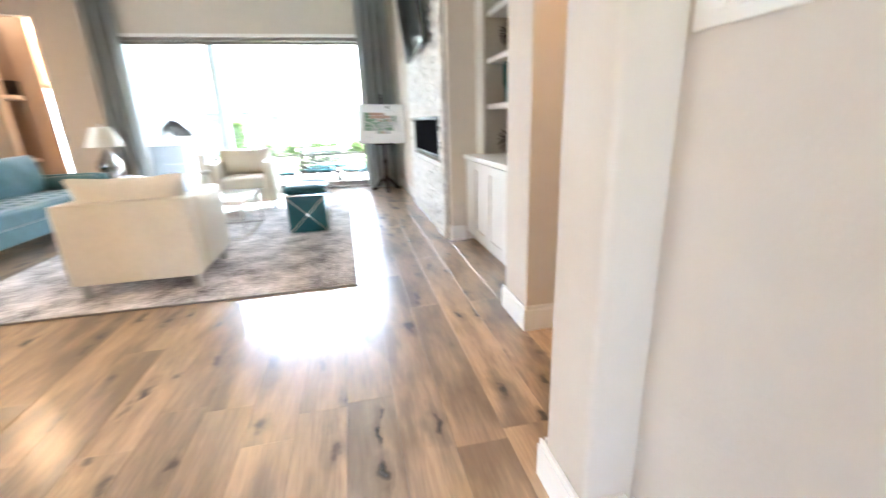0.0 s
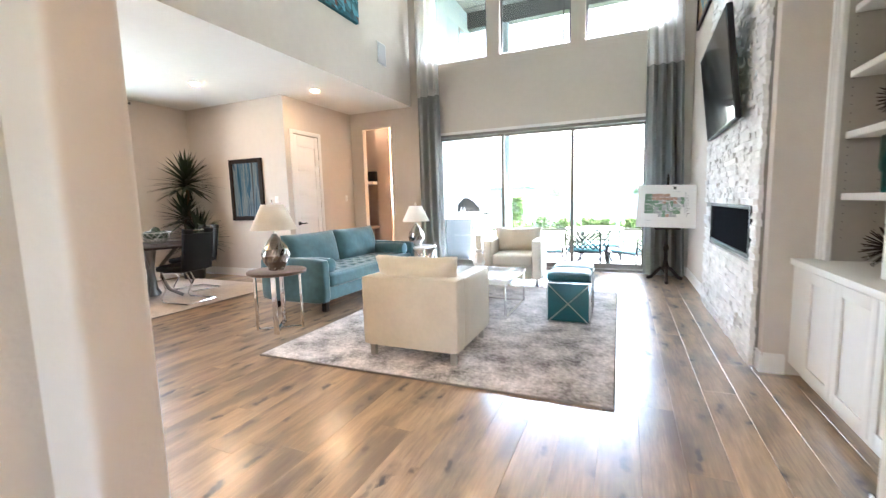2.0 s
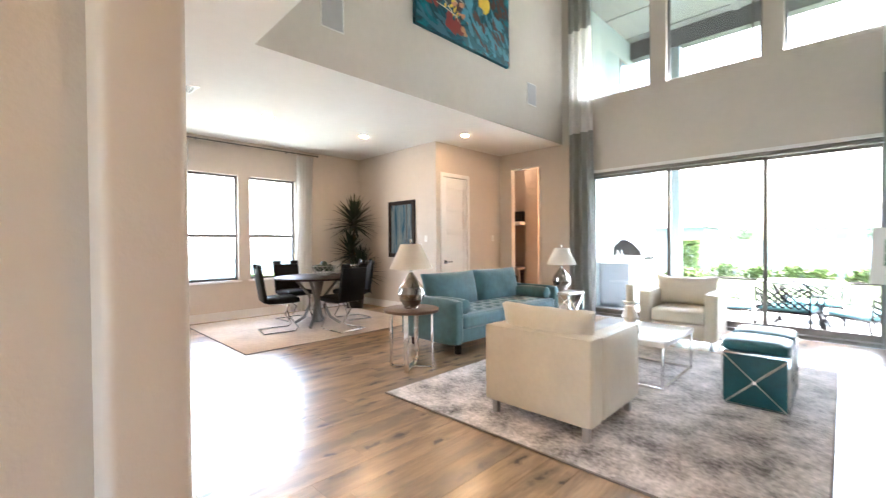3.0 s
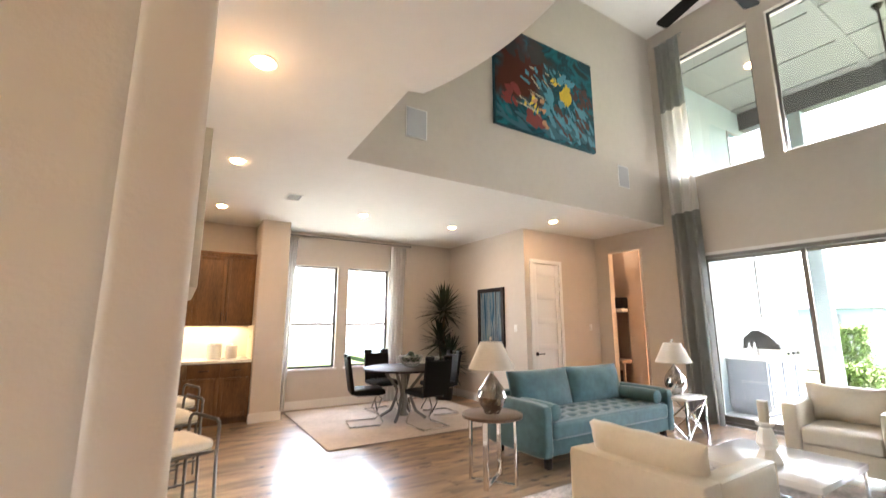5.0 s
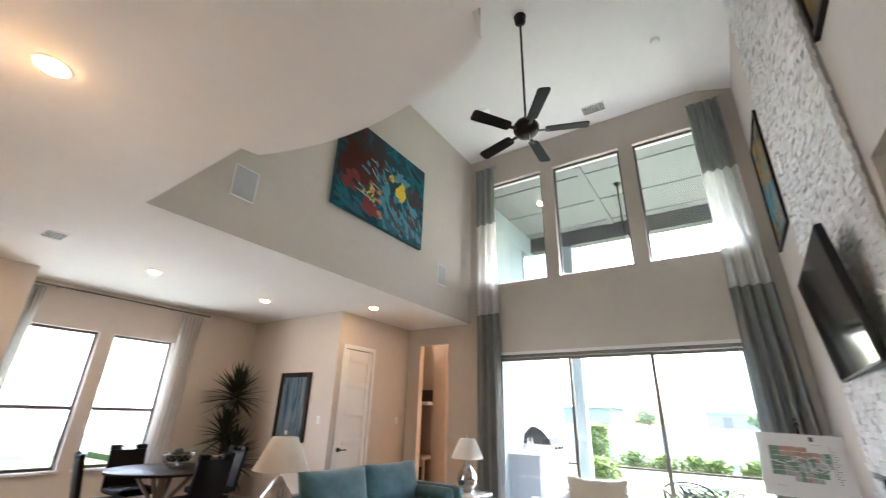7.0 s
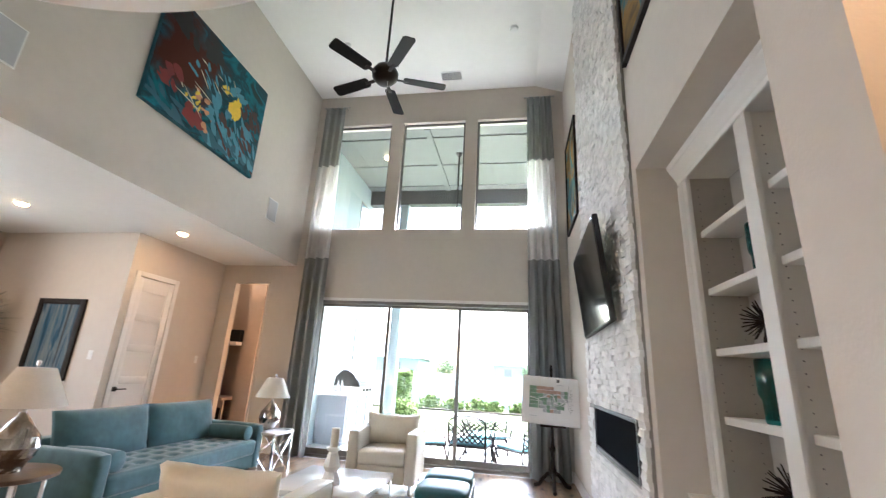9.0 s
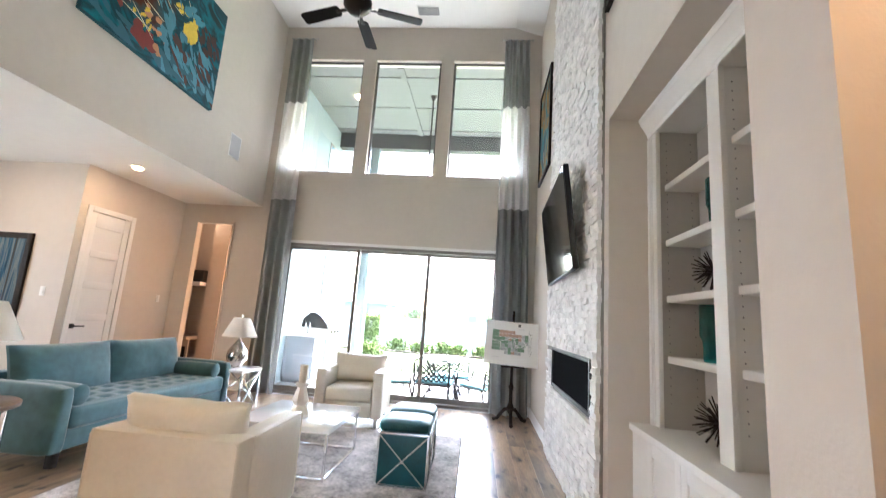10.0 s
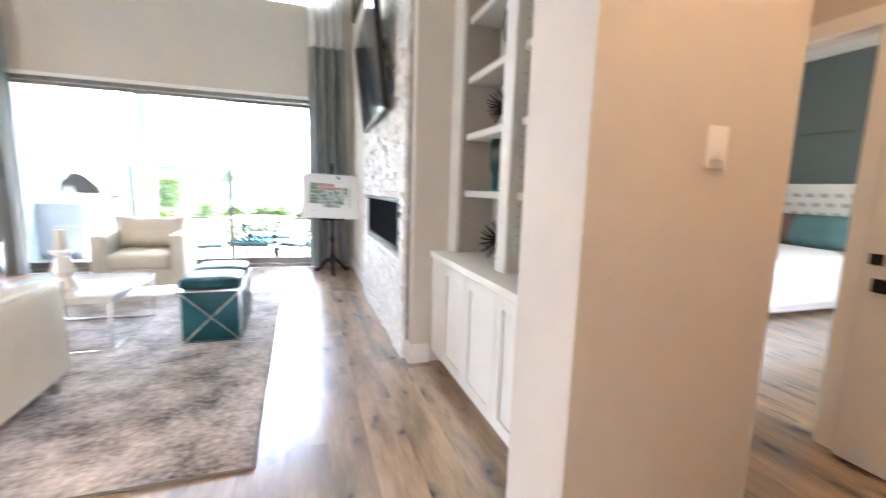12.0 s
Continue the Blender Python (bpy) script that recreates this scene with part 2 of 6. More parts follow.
pb_ = nt_.nodes["Principled BSDF"]
tc_, vd_, nz_ = nt_.nodes.new("ShaderNodeTexCoord"), nt_.nodes.new("ShaderNodeVectorMath"), nt_.nodes.new("ShaderNodeTexNoise")
vd_.operation, vd_.inputs[1].default_value = "DISTANCE", (0.05, -0.55, 0.15)
nz_.inputs["Scale"].default_value, nz_.inputs["Detail"].default_value = 3.5, 5
ad_, mr_, mi_ = nt_.nodes.new("ShaderNodeMath"), nt_.nodes.new("ShaderNodeMapRange"), nt_.nodes.new("ShaderNodeMix")
mr_.inputs[1].default_value, mr_.inputs[2].default_value, mr_.inputs[3].default_value, mr_.inputs[4].default_value = 0.85, 1.15, 1.0, 0.0
mi_.data_type, mi_.inputs[7].default_value = "RGBA", (0.075, 0.022, 0.014, 1)
nt_.links.new(tc_.outputs["Object"], vd_.inputs[0]), nt_.links.new(tc_.outputs["Object"], nz_.inputs[0])
nt_.links.new(vd_.outputs["Value"], ad_.inputs[0]), nt_.links.new(nz_.outputs["Fac"], ad_.inputs[1]), nt_.links.new(ad_.outputs[0], mr_.inputs[0])
nt_.links.new(mr_.outputs[0], mi_.inputs[0]), nt_.links.new(pb_.inputs["Base Color"].links[0].from_socket, mi_.inputs[6]), nt_.links.new(mi_.outputs[2], pb_.inputs["Base Color"])
M_ARTB = mat("canvas_edge", (0.006, 0.10, 0.15), 0.6)
M_ART2 = abstract_paint("striped_painting", [(0.34, (0.012, 0.03, 0.05)), (0.45, (0.02, 0.085, 0.14)), (0.54, (0.18, 0.2, 0.2)), (0.59, (0.03, 0.08, 0.13)), (0.68, (0.05, 0.045, 0.04))], 2.4, (4.0, 4.0, 0.28))
M_ART3 = abstract_paint("ochre_painting", [(0.32, (0.02, 0.03, 0.035)), (0.45, (0.28, 0.16, 0.04)), (0.55, (0.03, 0.17, 0.21)), (0.63, (0.05, 0.045, 0.04)), (0.72, (0.3, 0.3, 0.27))], 2.2)
M_RED = mat("red_paint", (0.2, 0.009, 0.011), 0.5, var=0.2)
M_YEL = mat("yellow_paint", (0.78, 0.55, 0.04), 0.5, var=0.2)
M_ORG = mat("orange_paint", (0.55, 0.25, 0.12), 0.5, var=0.2)
M_PALEB = mat("pale_blue_paint", (0.05, 0.25, 0.36), 0.5, var=0.2)
M_MAROON = mat("maroon_paint", (0.05, 0.012, 0.012), 0.5, var=0.3)
M_CREAMP = mat("cream_paint", (0.7, 0.62, 0.45), 0.5, var=0.1)
M_PALEF = mat("pale_frame_wood", (0.6, 0.54, 0.44), 0.5, var=0.06)
M_BOARD = mat("foam_board", (0.78, 0.78, 0.78), 0.5, var=0.01)
M_MAPG = mat("map_green", (0.2, 0.33, 0.24), 0.6, var=0.3, scale=20)
M_MAPR = mat("map_red", (0.5, 0.33, 0.27), 0.6, var=0.3, scale=25)
M_MAPB = mat("map_grey", (0.45, 0.48, 0.5), 0.6, var=0.3, scale=20)
M_INK = mat("ink", (0.12, 0.12, 0.13), 0.6)
M_LAWN = mat("lawn", (0.03, 0.052, 0.006), 0.95, var=0.25, scale=1.5, bump=0.6, bscale=50)
M_PATIO = mat("patio_slab", (0.27, 0.275, 0.275), 0.7, var=0.1, scale=2)
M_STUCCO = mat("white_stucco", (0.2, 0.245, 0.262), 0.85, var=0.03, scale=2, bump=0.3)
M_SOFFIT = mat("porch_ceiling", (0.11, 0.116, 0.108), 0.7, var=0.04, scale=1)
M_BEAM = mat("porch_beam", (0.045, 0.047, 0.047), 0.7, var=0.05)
M_OKIT = mat("grey_cabinet_paint", (0.24, 0.26, 0.29), 0.5, var=0.03)
M_HEDGE = mat("hedge_leaf", (0.095, 0.15, 0.025), 0.7, var=0.4, scale=5)
M_TREE = mat("tree_leaf", (0.12, 0.17, 0.09), 0.75, var=0.4, scale=3)
M_FENCE = mat("white_fence", (0.42, 0.42, 0.41), 0.7, var=0.04)
M_ROOF = mat("far_roof", (0.13, 0.14, 0.17), 0.85, var=0.15)
M_CUSH = mat("aqua_cushion", (0.16, 0.42, 0.46), 0.85, var=0.06, bump=0.2)
M_SHEET = mat("white_bedding", (0.8, 0.79, 0.78), 0.9, var=0.03, scale=4, bump=0.3, bscale=20)
M_PILT = mat("teal_pillow", (0.10, 0.20, 0.21), 0.9, var=0.15)
M_PILB = mat("brown_pillow", (0.15, 0.10, 0.08), 0.9, var=0.15)
M_HEADB = mat("pale_headboard", (0.68, 0.66, 0.63), 0.8, var=0.03)
M_GREEN = mat("sage_panel_wall", (0.125, 0.155, 0.15), 0.7, var=0.05)
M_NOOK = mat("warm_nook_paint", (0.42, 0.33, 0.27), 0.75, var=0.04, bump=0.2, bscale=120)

# ---- mesh helpers ----


def bmnew():
    return bmesh.new()


def box(bm, x0, y0, z0, x1, y1, z1, bev=0.0, seg=2, rot=None):
    r = bmesh.ops.create_cube(bm, size=1.0)
    vs = r["verts"]
    sx, sy, sz = x1 - x0, y1 - y0, z1 - z0
    for v in vs:
        v.co = Vector(((v.co.x + 0.5) * sx + x0, (v.co.y + 0.5) * sy + y0, (v.co.z + 0.5) * sz + z0))
    if rot is not None:
        c = Vector(((x0 + x1) / 2, (y0 + y1) / 2, (z0 + z1) / 2))
        for v in vs:
            v.co = rot @ (v.co - c) + c
    if bev > 0:
        es = list({e for v in vs for e in v.link_edges})
        bmesh.ops.bevel(bm, geom=es, offset=min(bev, 0.49 * min(abs(sx), abs(sy), abs(sz))), segments=seg, profile=0.5, affect="EDGES")
    return bm


def cyl(bm, p0, p1, r0, r1=None, seg=16, caps=True):
    r1 = r0 if r1 is None else r1
    p0, p1 = Vector(p0), Vector(p1)
    d = p1 - p0
    q = d.to_track_quat("Z", "Y").to_matrix().to_4x4()
    m = Matrix.Translation((p0 + p1) / 2) @ q
    bmesh.ops.create_cone(bm, cap_ends=caps, segments=seg, radius1=r0, radius2=r1, depth=d.length, matrix=m)
    return bm


def lathe(bm, prof, at=(0, 0, 0), seg=24, wob=None, caps=True):
    rings = []
    for i, (r, z) in enumerate(prof):
        ring = []
        for k in range(seg):
            a = 2 * math.pi * k / seg
            rr = r * (wob(a, i, z) if wob else 1.0)
            ring.append(bm.verts.new((at[0] + rr * math.cos(a), at[1] + rr * math.sin(a), at[2] + z)))
        rings.append(ring)
    for a, b in zip(rings, rings[1:]):
        for k in range(seg):
            bm.faces.new((a[k], a[(k + 1) % seg], b[(k + 1) % seg], b[k]))
    if caps and prof[0][0] > 1e-4:
        bm.faces.new(rings[0][::-1])
    if caps and prof[-1][0] > 1e-4:
        bm.faces.new(rings[-1])
    return bm


def tube(bm, pts, r, seg=8, closed=False):
    pts = [Vector(p) for p in pts]
    n = len(pts)
    rings = []
    up = Vector((0.13, 0.07, 1)).normalized()
    for i, p in enumerate(pts):
        a = pts[(i - 1) % n] if (i or closed) else p
        b = pts[(i + 1) % n] if (i < n - 1 or closed) else p
        d = (b - a).normalized()
        u = d.cross(up)
        if u.length < 0.05:
            u = d.cross(Vector((1, 0, 0)))
        u.normalize()
        w = u.cross(d).normalized()
        rings.append([bm.verts.new(p + r * (math.cos(2 * math.pi * k / seg) * u + math.sin(2 * math.pi * k / seg) * w)) for k in range(seg)])
    pairs = list(zip(rings, rings[1:])) + ([(rings[-1], rings[0])] if closed else [])
    for a, b in pairs:
        for k in range(seg):
            bm.faces.new((a[k], a[(k + 1) % seg], b[(k + 1) % seg], b[k]))
    if not closed:
        bm.faces.new(rings[0][::-1]), bm.faces.new(rings[-1])
    return bm


def pad(bm, x0, y0, z0, x1, y1, z1, puff=0.02, n=8, rnd=0.05, tuft=None):
    """A soft upholstered block: rounded edges, bulging faces."""
    bmesh.ops.create_cube(bm, size=2.0)
    bmesh.ops.subdivide_edges(bm, edges=bm.edges[:], cuts=n, use_grid_fill=True)
    vs = bm.verts[:]
    pf = puff if isinstance(puff, tuple) else (puff, puff, puff)
    h = Vector(((x1 - x0) / 2, (y1 - y0) / 2, (z1 - z0) / 2))
    c = Vector(((x0 + x1) / 2, (y0 + y1) / 2, (z0 + z1) / 2))
    for v in vs:
        u = v.co.copy()
        f = [1 - abs(t) ** 4 for t in u]
        p = Vector((u.x * h.x, u.y * h.y, u.z * h.z))
        inner = Vector([max(-h[i] + rnd, min(h[i] - rnd, p[i])) for i in range(3)])
        d = p - inner
        if d.length > 1e-6:
            k = max(abs(d[0]), abs(d[1]), abs(d[2]))
            p = inner + d.normalized() * min(rnd, k if k < rnd else rnd)
        for i in range(3):
            j, l = [t for t in range(3) if t != i]
            if abs(u[i]) > 0.999:
                p[i] += math.copysign(pf[i] * f[j] * f[l], u[i])
        if tuft and u.z > 0.999:
            p.z += tuft(p.x, p.y)
        v.co = c + p
    return bm


def pillow(bm, w, h, t, seam=0.02, n=16, box_=0.35, ex=5):
    """A stuffed cushion in the x-z plane with pointed corners and a seam round its edge."""
    g = {}
    for s in (-1, 1):
        for i in range(n + 1):
            for j in range(n + 1):
                u, v = 2 * i / n - 1, 2 * j / n - 1
                k = ((1 - abs(u) ** ex) * (1 - abs(v) ** ex)) ** box_
                x = u * w / 2 * (1 - 0.035 * (1 - v * v))
                z = v * h / 2 * (1 - 0.035 * (1 - u * u))
                y = s * (seam / 2 + (t - seam) / 2 * k + 0.004 * math.sin(7 * u + 3 * v) * k)
                g[s, i, j] = bm.verts.new((x, y, z))
    for s in (-1, 1):
        for i in range(n):
            for j in range(n):
                bm.faces.new((g[s, i, j], g[s, i + 1, j], g[s, i + 1, j + 1], g[s, i, j + 1]))
    rim = [(i, 0) for i in range(n)] + [(n, j) for j in range(n)] + [(i, n) for i in range(n, 0, -1)] + [(0, j) for j in range(n, 0, -1)]
    for a, b in zip(rim, rim[1:] + rim[:1]):
        bm.faces.new((g[-1, a[0], a[1]], g[-1, b[0], b[1]], g[1, b[0], b[1]], g[1, a[0], a[1]]))
    return bm


def mesh(name, bm, material, smooth=True):
    me = bpy.data.meshes.new(name)
    bmesh.ops.recalc_face_normals(bm, faces=bm.faces[:])
    bm.to_mesh(me)
    bm.free()
    if smooth:
        me.shade_smooth()
        me.set_sharp_from_angle(angle=radians(38))
    me.materials.append(material)
    return me


def part(name, bm, material, parent, label="", smooth=True):
    ob = new(name, mesh(name, bm, material, smooth))
    ob.parent = parent
    return tagged(ob, label) if label else ob


def thing(name, label, category, m=None, group="", kind=""):
    ob = new(name)
    ob.empty_display_size = 0.1
    ob.matrix_world = m or Matrix()
    return tagged(ob, label, category, group, kind)


def solo(name, bm, material, label, category, group="", kind="", m=None, smooth=True):
    ob = new(name, mesh(name, bm, material, smooth))
    if m is not None:
        ob.matrix_world = m
    return tagged(ob, label, category, group, kind)


def struct(name, bm, material, label, category, smooth=False):
    return solo(name, bm, material, label, category, "", "structure", None, smooth)


def B(*boxes, bev=0.0):
    bm = bmnew()
    for b in boxes:
        box(bm, *b, bev=bev)
    return bm
# ---- the large structure ----
ZL, ZH = 3.05, 6.52
YB, XR, XS, XW = 8.23, 1.5, -3.17, -6.92


def wall(name, label, *boxes, m=None):
    return struct(name, B(*boxes), m or M_WALL, label, "wall")


floor = struct("floor", B((-7.1, -2.1, -0.2, 7.3, YB, -0.014), (-6.2, YB, -0.2, -3.26, 11.2, -0.014)), M_SUB, "wide-plank brown oak floor with knots and soft gloss", "floor")

wall("wall_north", "greige painted two-storey wall with slider and three high windows",
     (-2.66, YB, 2.46, 0.95, 8.45, 3.73), (-3.25, YB, 0, -2.66, 8.45, 3.73), (-3.25, YB, 3.73, -2.84, 8.45, ZH + 0.2),
     (0.95, YB, 0, 1.7, 8.45, 3.73), (1.16, YB, 3.73, 1.7, 8.45, ZH + 0.2), (-1.655, YB, 3.73, -1.425, 8.45, 5.87), (-0.245, YB, 3.73, -0.02, 8.45, 5.87),
     (-2.84, YB, 5.87, 1.16, 8.45, ZH + 0.2))
wall("wall_north_low", "greige painted wall with a tall cased opening",
     (-4.75, YB, 0, -4.29, 8.33, ZL + 0.1), (-3.65, YB, 0, -3.25, 8.33, ZL + 0.1), (-4.29, YB, 2.72, -3.65, 8.33, ZL + 0.1))
wall("wall_east", "greige painted fireplace breast and wall above the bookcase niche",
     (XR, 4.36, 0, 2.17, 8.45, ZH + 0.2), (XR, 2.49, 2.815, 2.17, 4.36, ZH + 0.2), (1.46, 2.49, 0, 2.17, 2.80, 2.815), (2.06, 2.80, 0, 2.17, 4.36, 2.815))
wall("wall_soffit", "grey-lit painted upper wall above the dining ceiling", (XS - 0.15, 2.74, ZL + 0.002, XS, YB, ZH + 0.2))
wall("wall_closet", "greige painted closet wall with a panelled door",
     (-4.73, 6.37, 0, -4.58, 6.54, ZL + 0.1), (-4.73, 7.19, 0, -4.58, YB, ZL + 0.1), (-4.73, 6.54, 2.46, -4.58, 7.19, ZL + 0.1))
wall("wall_closet_side", "painted closet side wall", (-5.4, 6.51, 0, -5.25, YB, ZL + 0.1))
wall("wall_art", "greige painted wall behind the dining corner", (-7.1, 6.37, 0, -4.73, 6.51, ZL + 0.1))
wall("wall_west", "greige painted dining wall with two sash windows",
     (-7.1, -2.1, 0, XW, 3.08, ZL + 0.1), (-7.1, 3.9, 0, XW, 4.09, ZL + 0.1), (-7.1, 4.93, 0, XW, 6.37, ZL + 0.1),
     (-7.1, 3.08, 0, XW, 3.9, 0.66), (-7.1, 4.09, 0, XW, 4.93, 0.66), (-7.1, 3.08, 2.46, XW, 3.9, ZL + 0.1), (-7.1, 4.09, 2.46, XW, 4.93, ZL + 0.1))


def round_post(name, label, x0, y0, x1, y1, z1):
    bm = bmnew()
    box(bm, x0, y0, 0, x1, y1, z1)
    es = [e for e in bm.edges if abs(e.verts[0].co.z - e.verts[1].co.z) > 1]
    bmesh.ops.bevel(bm, geom=es, offset=0.02, segments=4, profile=0.5, affect="EDGES")
    return struct(name, bm, M_WALL, label, "wall", True)


round_post("wall_pier_kitchen", "greige painted pier between kitchen and dining windows", XW, 2.45, -6.26, 2.88, ZL)
round_post("wall_opening_left", "beige textured wall end of the entry opening", -2.7, 1.345, -0.347, 1.492, ZL)
round_post("wall_opening_right", "beige textured wall end of the entry opening", 1.13, 1.335, 3.45, 1.56, ZL)
wall("wall_entry_left", "beige painted entry hall wall", (-0.64, -2.0, 0, -0.51, 1.345, ZL))
wall("wall_entry_right", "beige painted entry hall wall with switches", (1.27, -2.0, 0, 1.4, 1.335, ZL))
wall("wall_entry_front", "beige painted entry wall around the sidelight", (-0.64, -2.15, 0, -0.2, -2.0, ZL), (1.0, -2.15, 0, 1.4, -2.0, ZL), (-0.2, -2.15, 2.5, 1.0, -2.0, ZL), (-0.2, -2.15, 0, 1.0, -2.0, 0.5))
wall("wall_south", "plain painted wall closing the kitchen", (-7.1, -2.25, 0, -0.64, -2.1, ZL))
wall("wall_hall", "greige painted hall walls by the bedroom",
     (3.3, 1.56, 0, 3.42, 2.9, ZL), (3.3, 3.66, 0, 3.42, 3.8, ZL), (3.3, 2.9, 2.03, 3.42, 3.66, ZL), (2.17, 3.68, 0, 3.3, 3.8, ZL))
wall("wall_bedroom", "painted bedroom walls", (3.42, 0.85, 0, 4.2, 1.0, ZL), (5.8, 0.85, 0, 7.3, 1.0, ZL), (4.2, 0.85, 0, 5.8, 1.0, 0.8), (4.2, 0.85, 2.3, 5.8, 1.0, ZL), (3.42, 7.2, 0, 7.3, 7.35, ZL), (3.30, 3.8, 0, 3.42, 7.35, ZL), (3.3, 0.85, 0, 3.42, 1.56, ZL))
sage = wall("wall_bedroom_sage", "sage green panelled bedroom wall", (7.15, 0.85, 0, 7.3, 7.35, ZL), m=M_GREEN)
for b_ in ((7.12, 0.9, 2.1, 7.15, 7.2, 2.2), (7.12, 0.9, 1.6, 7.15, 7.2, 1.67), (7.12, 3.0, 0.2, 7.15, 3.08, 1.6), (7.12, 4.6, 0.2, 7.15, 4.68, 1.6)):
    part("batten", B(b_), M_GREEN, sage)
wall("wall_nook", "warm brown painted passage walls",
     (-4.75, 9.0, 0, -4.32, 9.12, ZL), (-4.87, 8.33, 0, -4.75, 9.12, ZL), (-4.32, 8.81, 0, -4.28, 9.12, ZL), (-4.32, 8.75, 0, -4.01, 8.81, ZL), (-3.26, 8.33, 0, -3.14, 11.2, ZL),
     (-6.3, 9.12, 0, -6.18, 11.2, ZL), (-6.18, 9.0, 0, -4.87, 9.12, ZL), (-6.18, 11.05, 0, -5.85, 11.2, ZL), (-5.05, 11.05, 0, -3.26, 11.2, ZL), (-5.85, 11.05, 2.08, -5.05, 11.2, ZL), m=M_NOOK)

# low ceiling with the bowed loft edge
edge = [(1.46, 2.63), (0.02, 2.63), (-0.02, 2.78)]
edge += [(x, 2.97 - 0.23 * (x + 0.88) ** 2) for x in [-0.02 - 1.70 * i / 16 for i in range(1, 17)]]
edge += [(-1.75, 2.70), (XS - 0.003, 2.74)]
outline = [(-7.1, -2.1), (1.46, -2.1)] + edge + [(XS - 0.003, YB), (-7.1, YB)]
bm = bmnew()
f = bm.faces.new([bm.verts.new((x, y, ZL)) for x, y in outline])
ex = bmesh.ops.extrude_face_region(bm, geom=[f])
bmesh.ops.translate(bm, verts=[v for v in ex["geom"] if isinstance(v, bmesh.types.BMVert)], vec=(0, 0, 0.14))
bmesh.ops.triangulate(bm, faces=[q for q in bm.faces if len(q.verts) > 4])
struct("ceiling_low", bm, M_CEIL, "white textured low ceiling with a bowed loft edge", "ceiling")
bm = bmnew()
lo = [bm.verts.new((x, y, ZL + 0.14)) for x, y in edge]
hi = [bm.verts.new((x, y, ZH + 0.1)) for x, y in edge]
lo2 = [bm.verts.new((x, y - 0.1, ZL + 0.14)) for x, y in edge]
hi2 = [bm.verts.new((x, y - 0.1, ZH + 0.1)) for x, y in edge]
for i in range(len(edge) - 1):
    bm.faces.new((lo[i], lo[i + 1], hi[i + 1], hi[i]))
    bm.faces.new((lo2[i], hi2[i], hi2[i + 1], lo2[i + 1]))
struct("wall_loft", bm, M_WALL, "painted bowed loft wall above the low ceiling", "wall")
struct("ceiling_high", B((XS - 0.1, 2.4, ZH, 1.04, YB + 0.1, ZH + 0.15)), M_CEIL, "white textured two-storey ceiling", "ceiling")
bm = bmnew()
vs = [bm.verts.new(p) for p in ((1.03, 2.4, ZH), (1.6, 2.4, 6.33), (1.6, 8.3, 6.33), (1.03, 8.3, ZH), (1.03, 2.4, ZH + 0.15), (1.6, 2.4, 6.5), (1.6, 8.3, 6.5), (1.03, 8.3, ZH + 0.15))]
for q in ((0, 1, 2, 3), (7, 6, 5, 4), (0, 4, 5, 1), (1, 5, 6, 2), (2, 6, 7, 3), (3, 7, 4, 0)):
    bm.faces.new([vs[i] for i in q])
struct("ceiling_slope", bm, M_CEIL, "white sloped ceiling strip above the fireplace wall", "ceiling")
struct("ceiling_hall", B((1.46, 1.30, ZL, 3.45, 2.49, ZL + 0.12), (2.17, 2.49, ZL, 3.45, 3.8, ZL + 0.12)), M_CEIL, "white hall ceiling", "ceiling")
struct("ceiling_bedroom", B((3.3, 0.85, ZL + 0.002, 7.3, 7.35, ZL + 0.12)), M_CEIL, "white bedroom ceiling", "ceiling")
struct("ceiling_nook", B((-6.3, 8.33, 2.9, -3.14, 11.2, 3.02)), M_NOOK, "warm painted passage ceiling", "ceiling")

# baseboards
H = 0.14


def base_run(*runs):
    bm = bmnew()
    for x0, y0, x1, y1 in runs:
        box(bm, min(x0, x1), min(y0, y1), 0.0, max(x0, x1), max(y0, y1), H - 0.022)
        g = 0.004
        box(bm, min(x0, x1) + g, min(y0, y1) + g, H - 0.022, max(x0, x1) - g, max(y0, y1) - g, H)
    return bm


struct("baseboard", base_run(
    (-4.58, YB - 0.017, -4.33, YB), (-3.64, YB - 0.017, -2.72, YB), (1.0, YB - 0.017, 1.48, YB),
    (1.485, 6.62, 1.5, YB - 0.017), (1.483, 4.345, 1.5, 4.50), (1.5, 4.343, 1.63, 4.36),
    (1.443, 2.474, 1.46, 2.82), (1.46, 2.474, 2.187, 2.49), (2.17, 2.49, 2.187, 3.68),
    (-4.58, 6.37, -4.563, 6.48), (-4.58, 7.26, -4.563, YB - 0.017), (XW, 6.353, -4.563, 6.37), (XW, 2.88, XW + 0.017, 6.353),
    (-6.26, 2.44, -6.243, 2.897), (XW, 2.88, -6.26, 2.897),
    (-2.7, 1.492, -0.33, 1.509), (-0.347, 1.33, -0.33, 1.492), (-0.493, 1.328, -0.347, 1.345), (-0.51, -2.0, -0.493, 1.328),
    (1.113, 1.32, 1.13, 1.577), (1.13, 1.56, 3.3, 1.577), (1.13, 1.318, 1.253, 1.335), (1.253, -2.0, 1.27, 1.318)), M_TRIM, "white painted stepped baseboard", "baseboard", True)

# ---- glazing ----


def pane(name, x0, y0, z0, x1, y1, z1, parent):
    ob = part(name, B((x0, y0, z0, x1, y1, z1)), M_GLASS, parent)
    ob.visible_shadow = False
    return ob


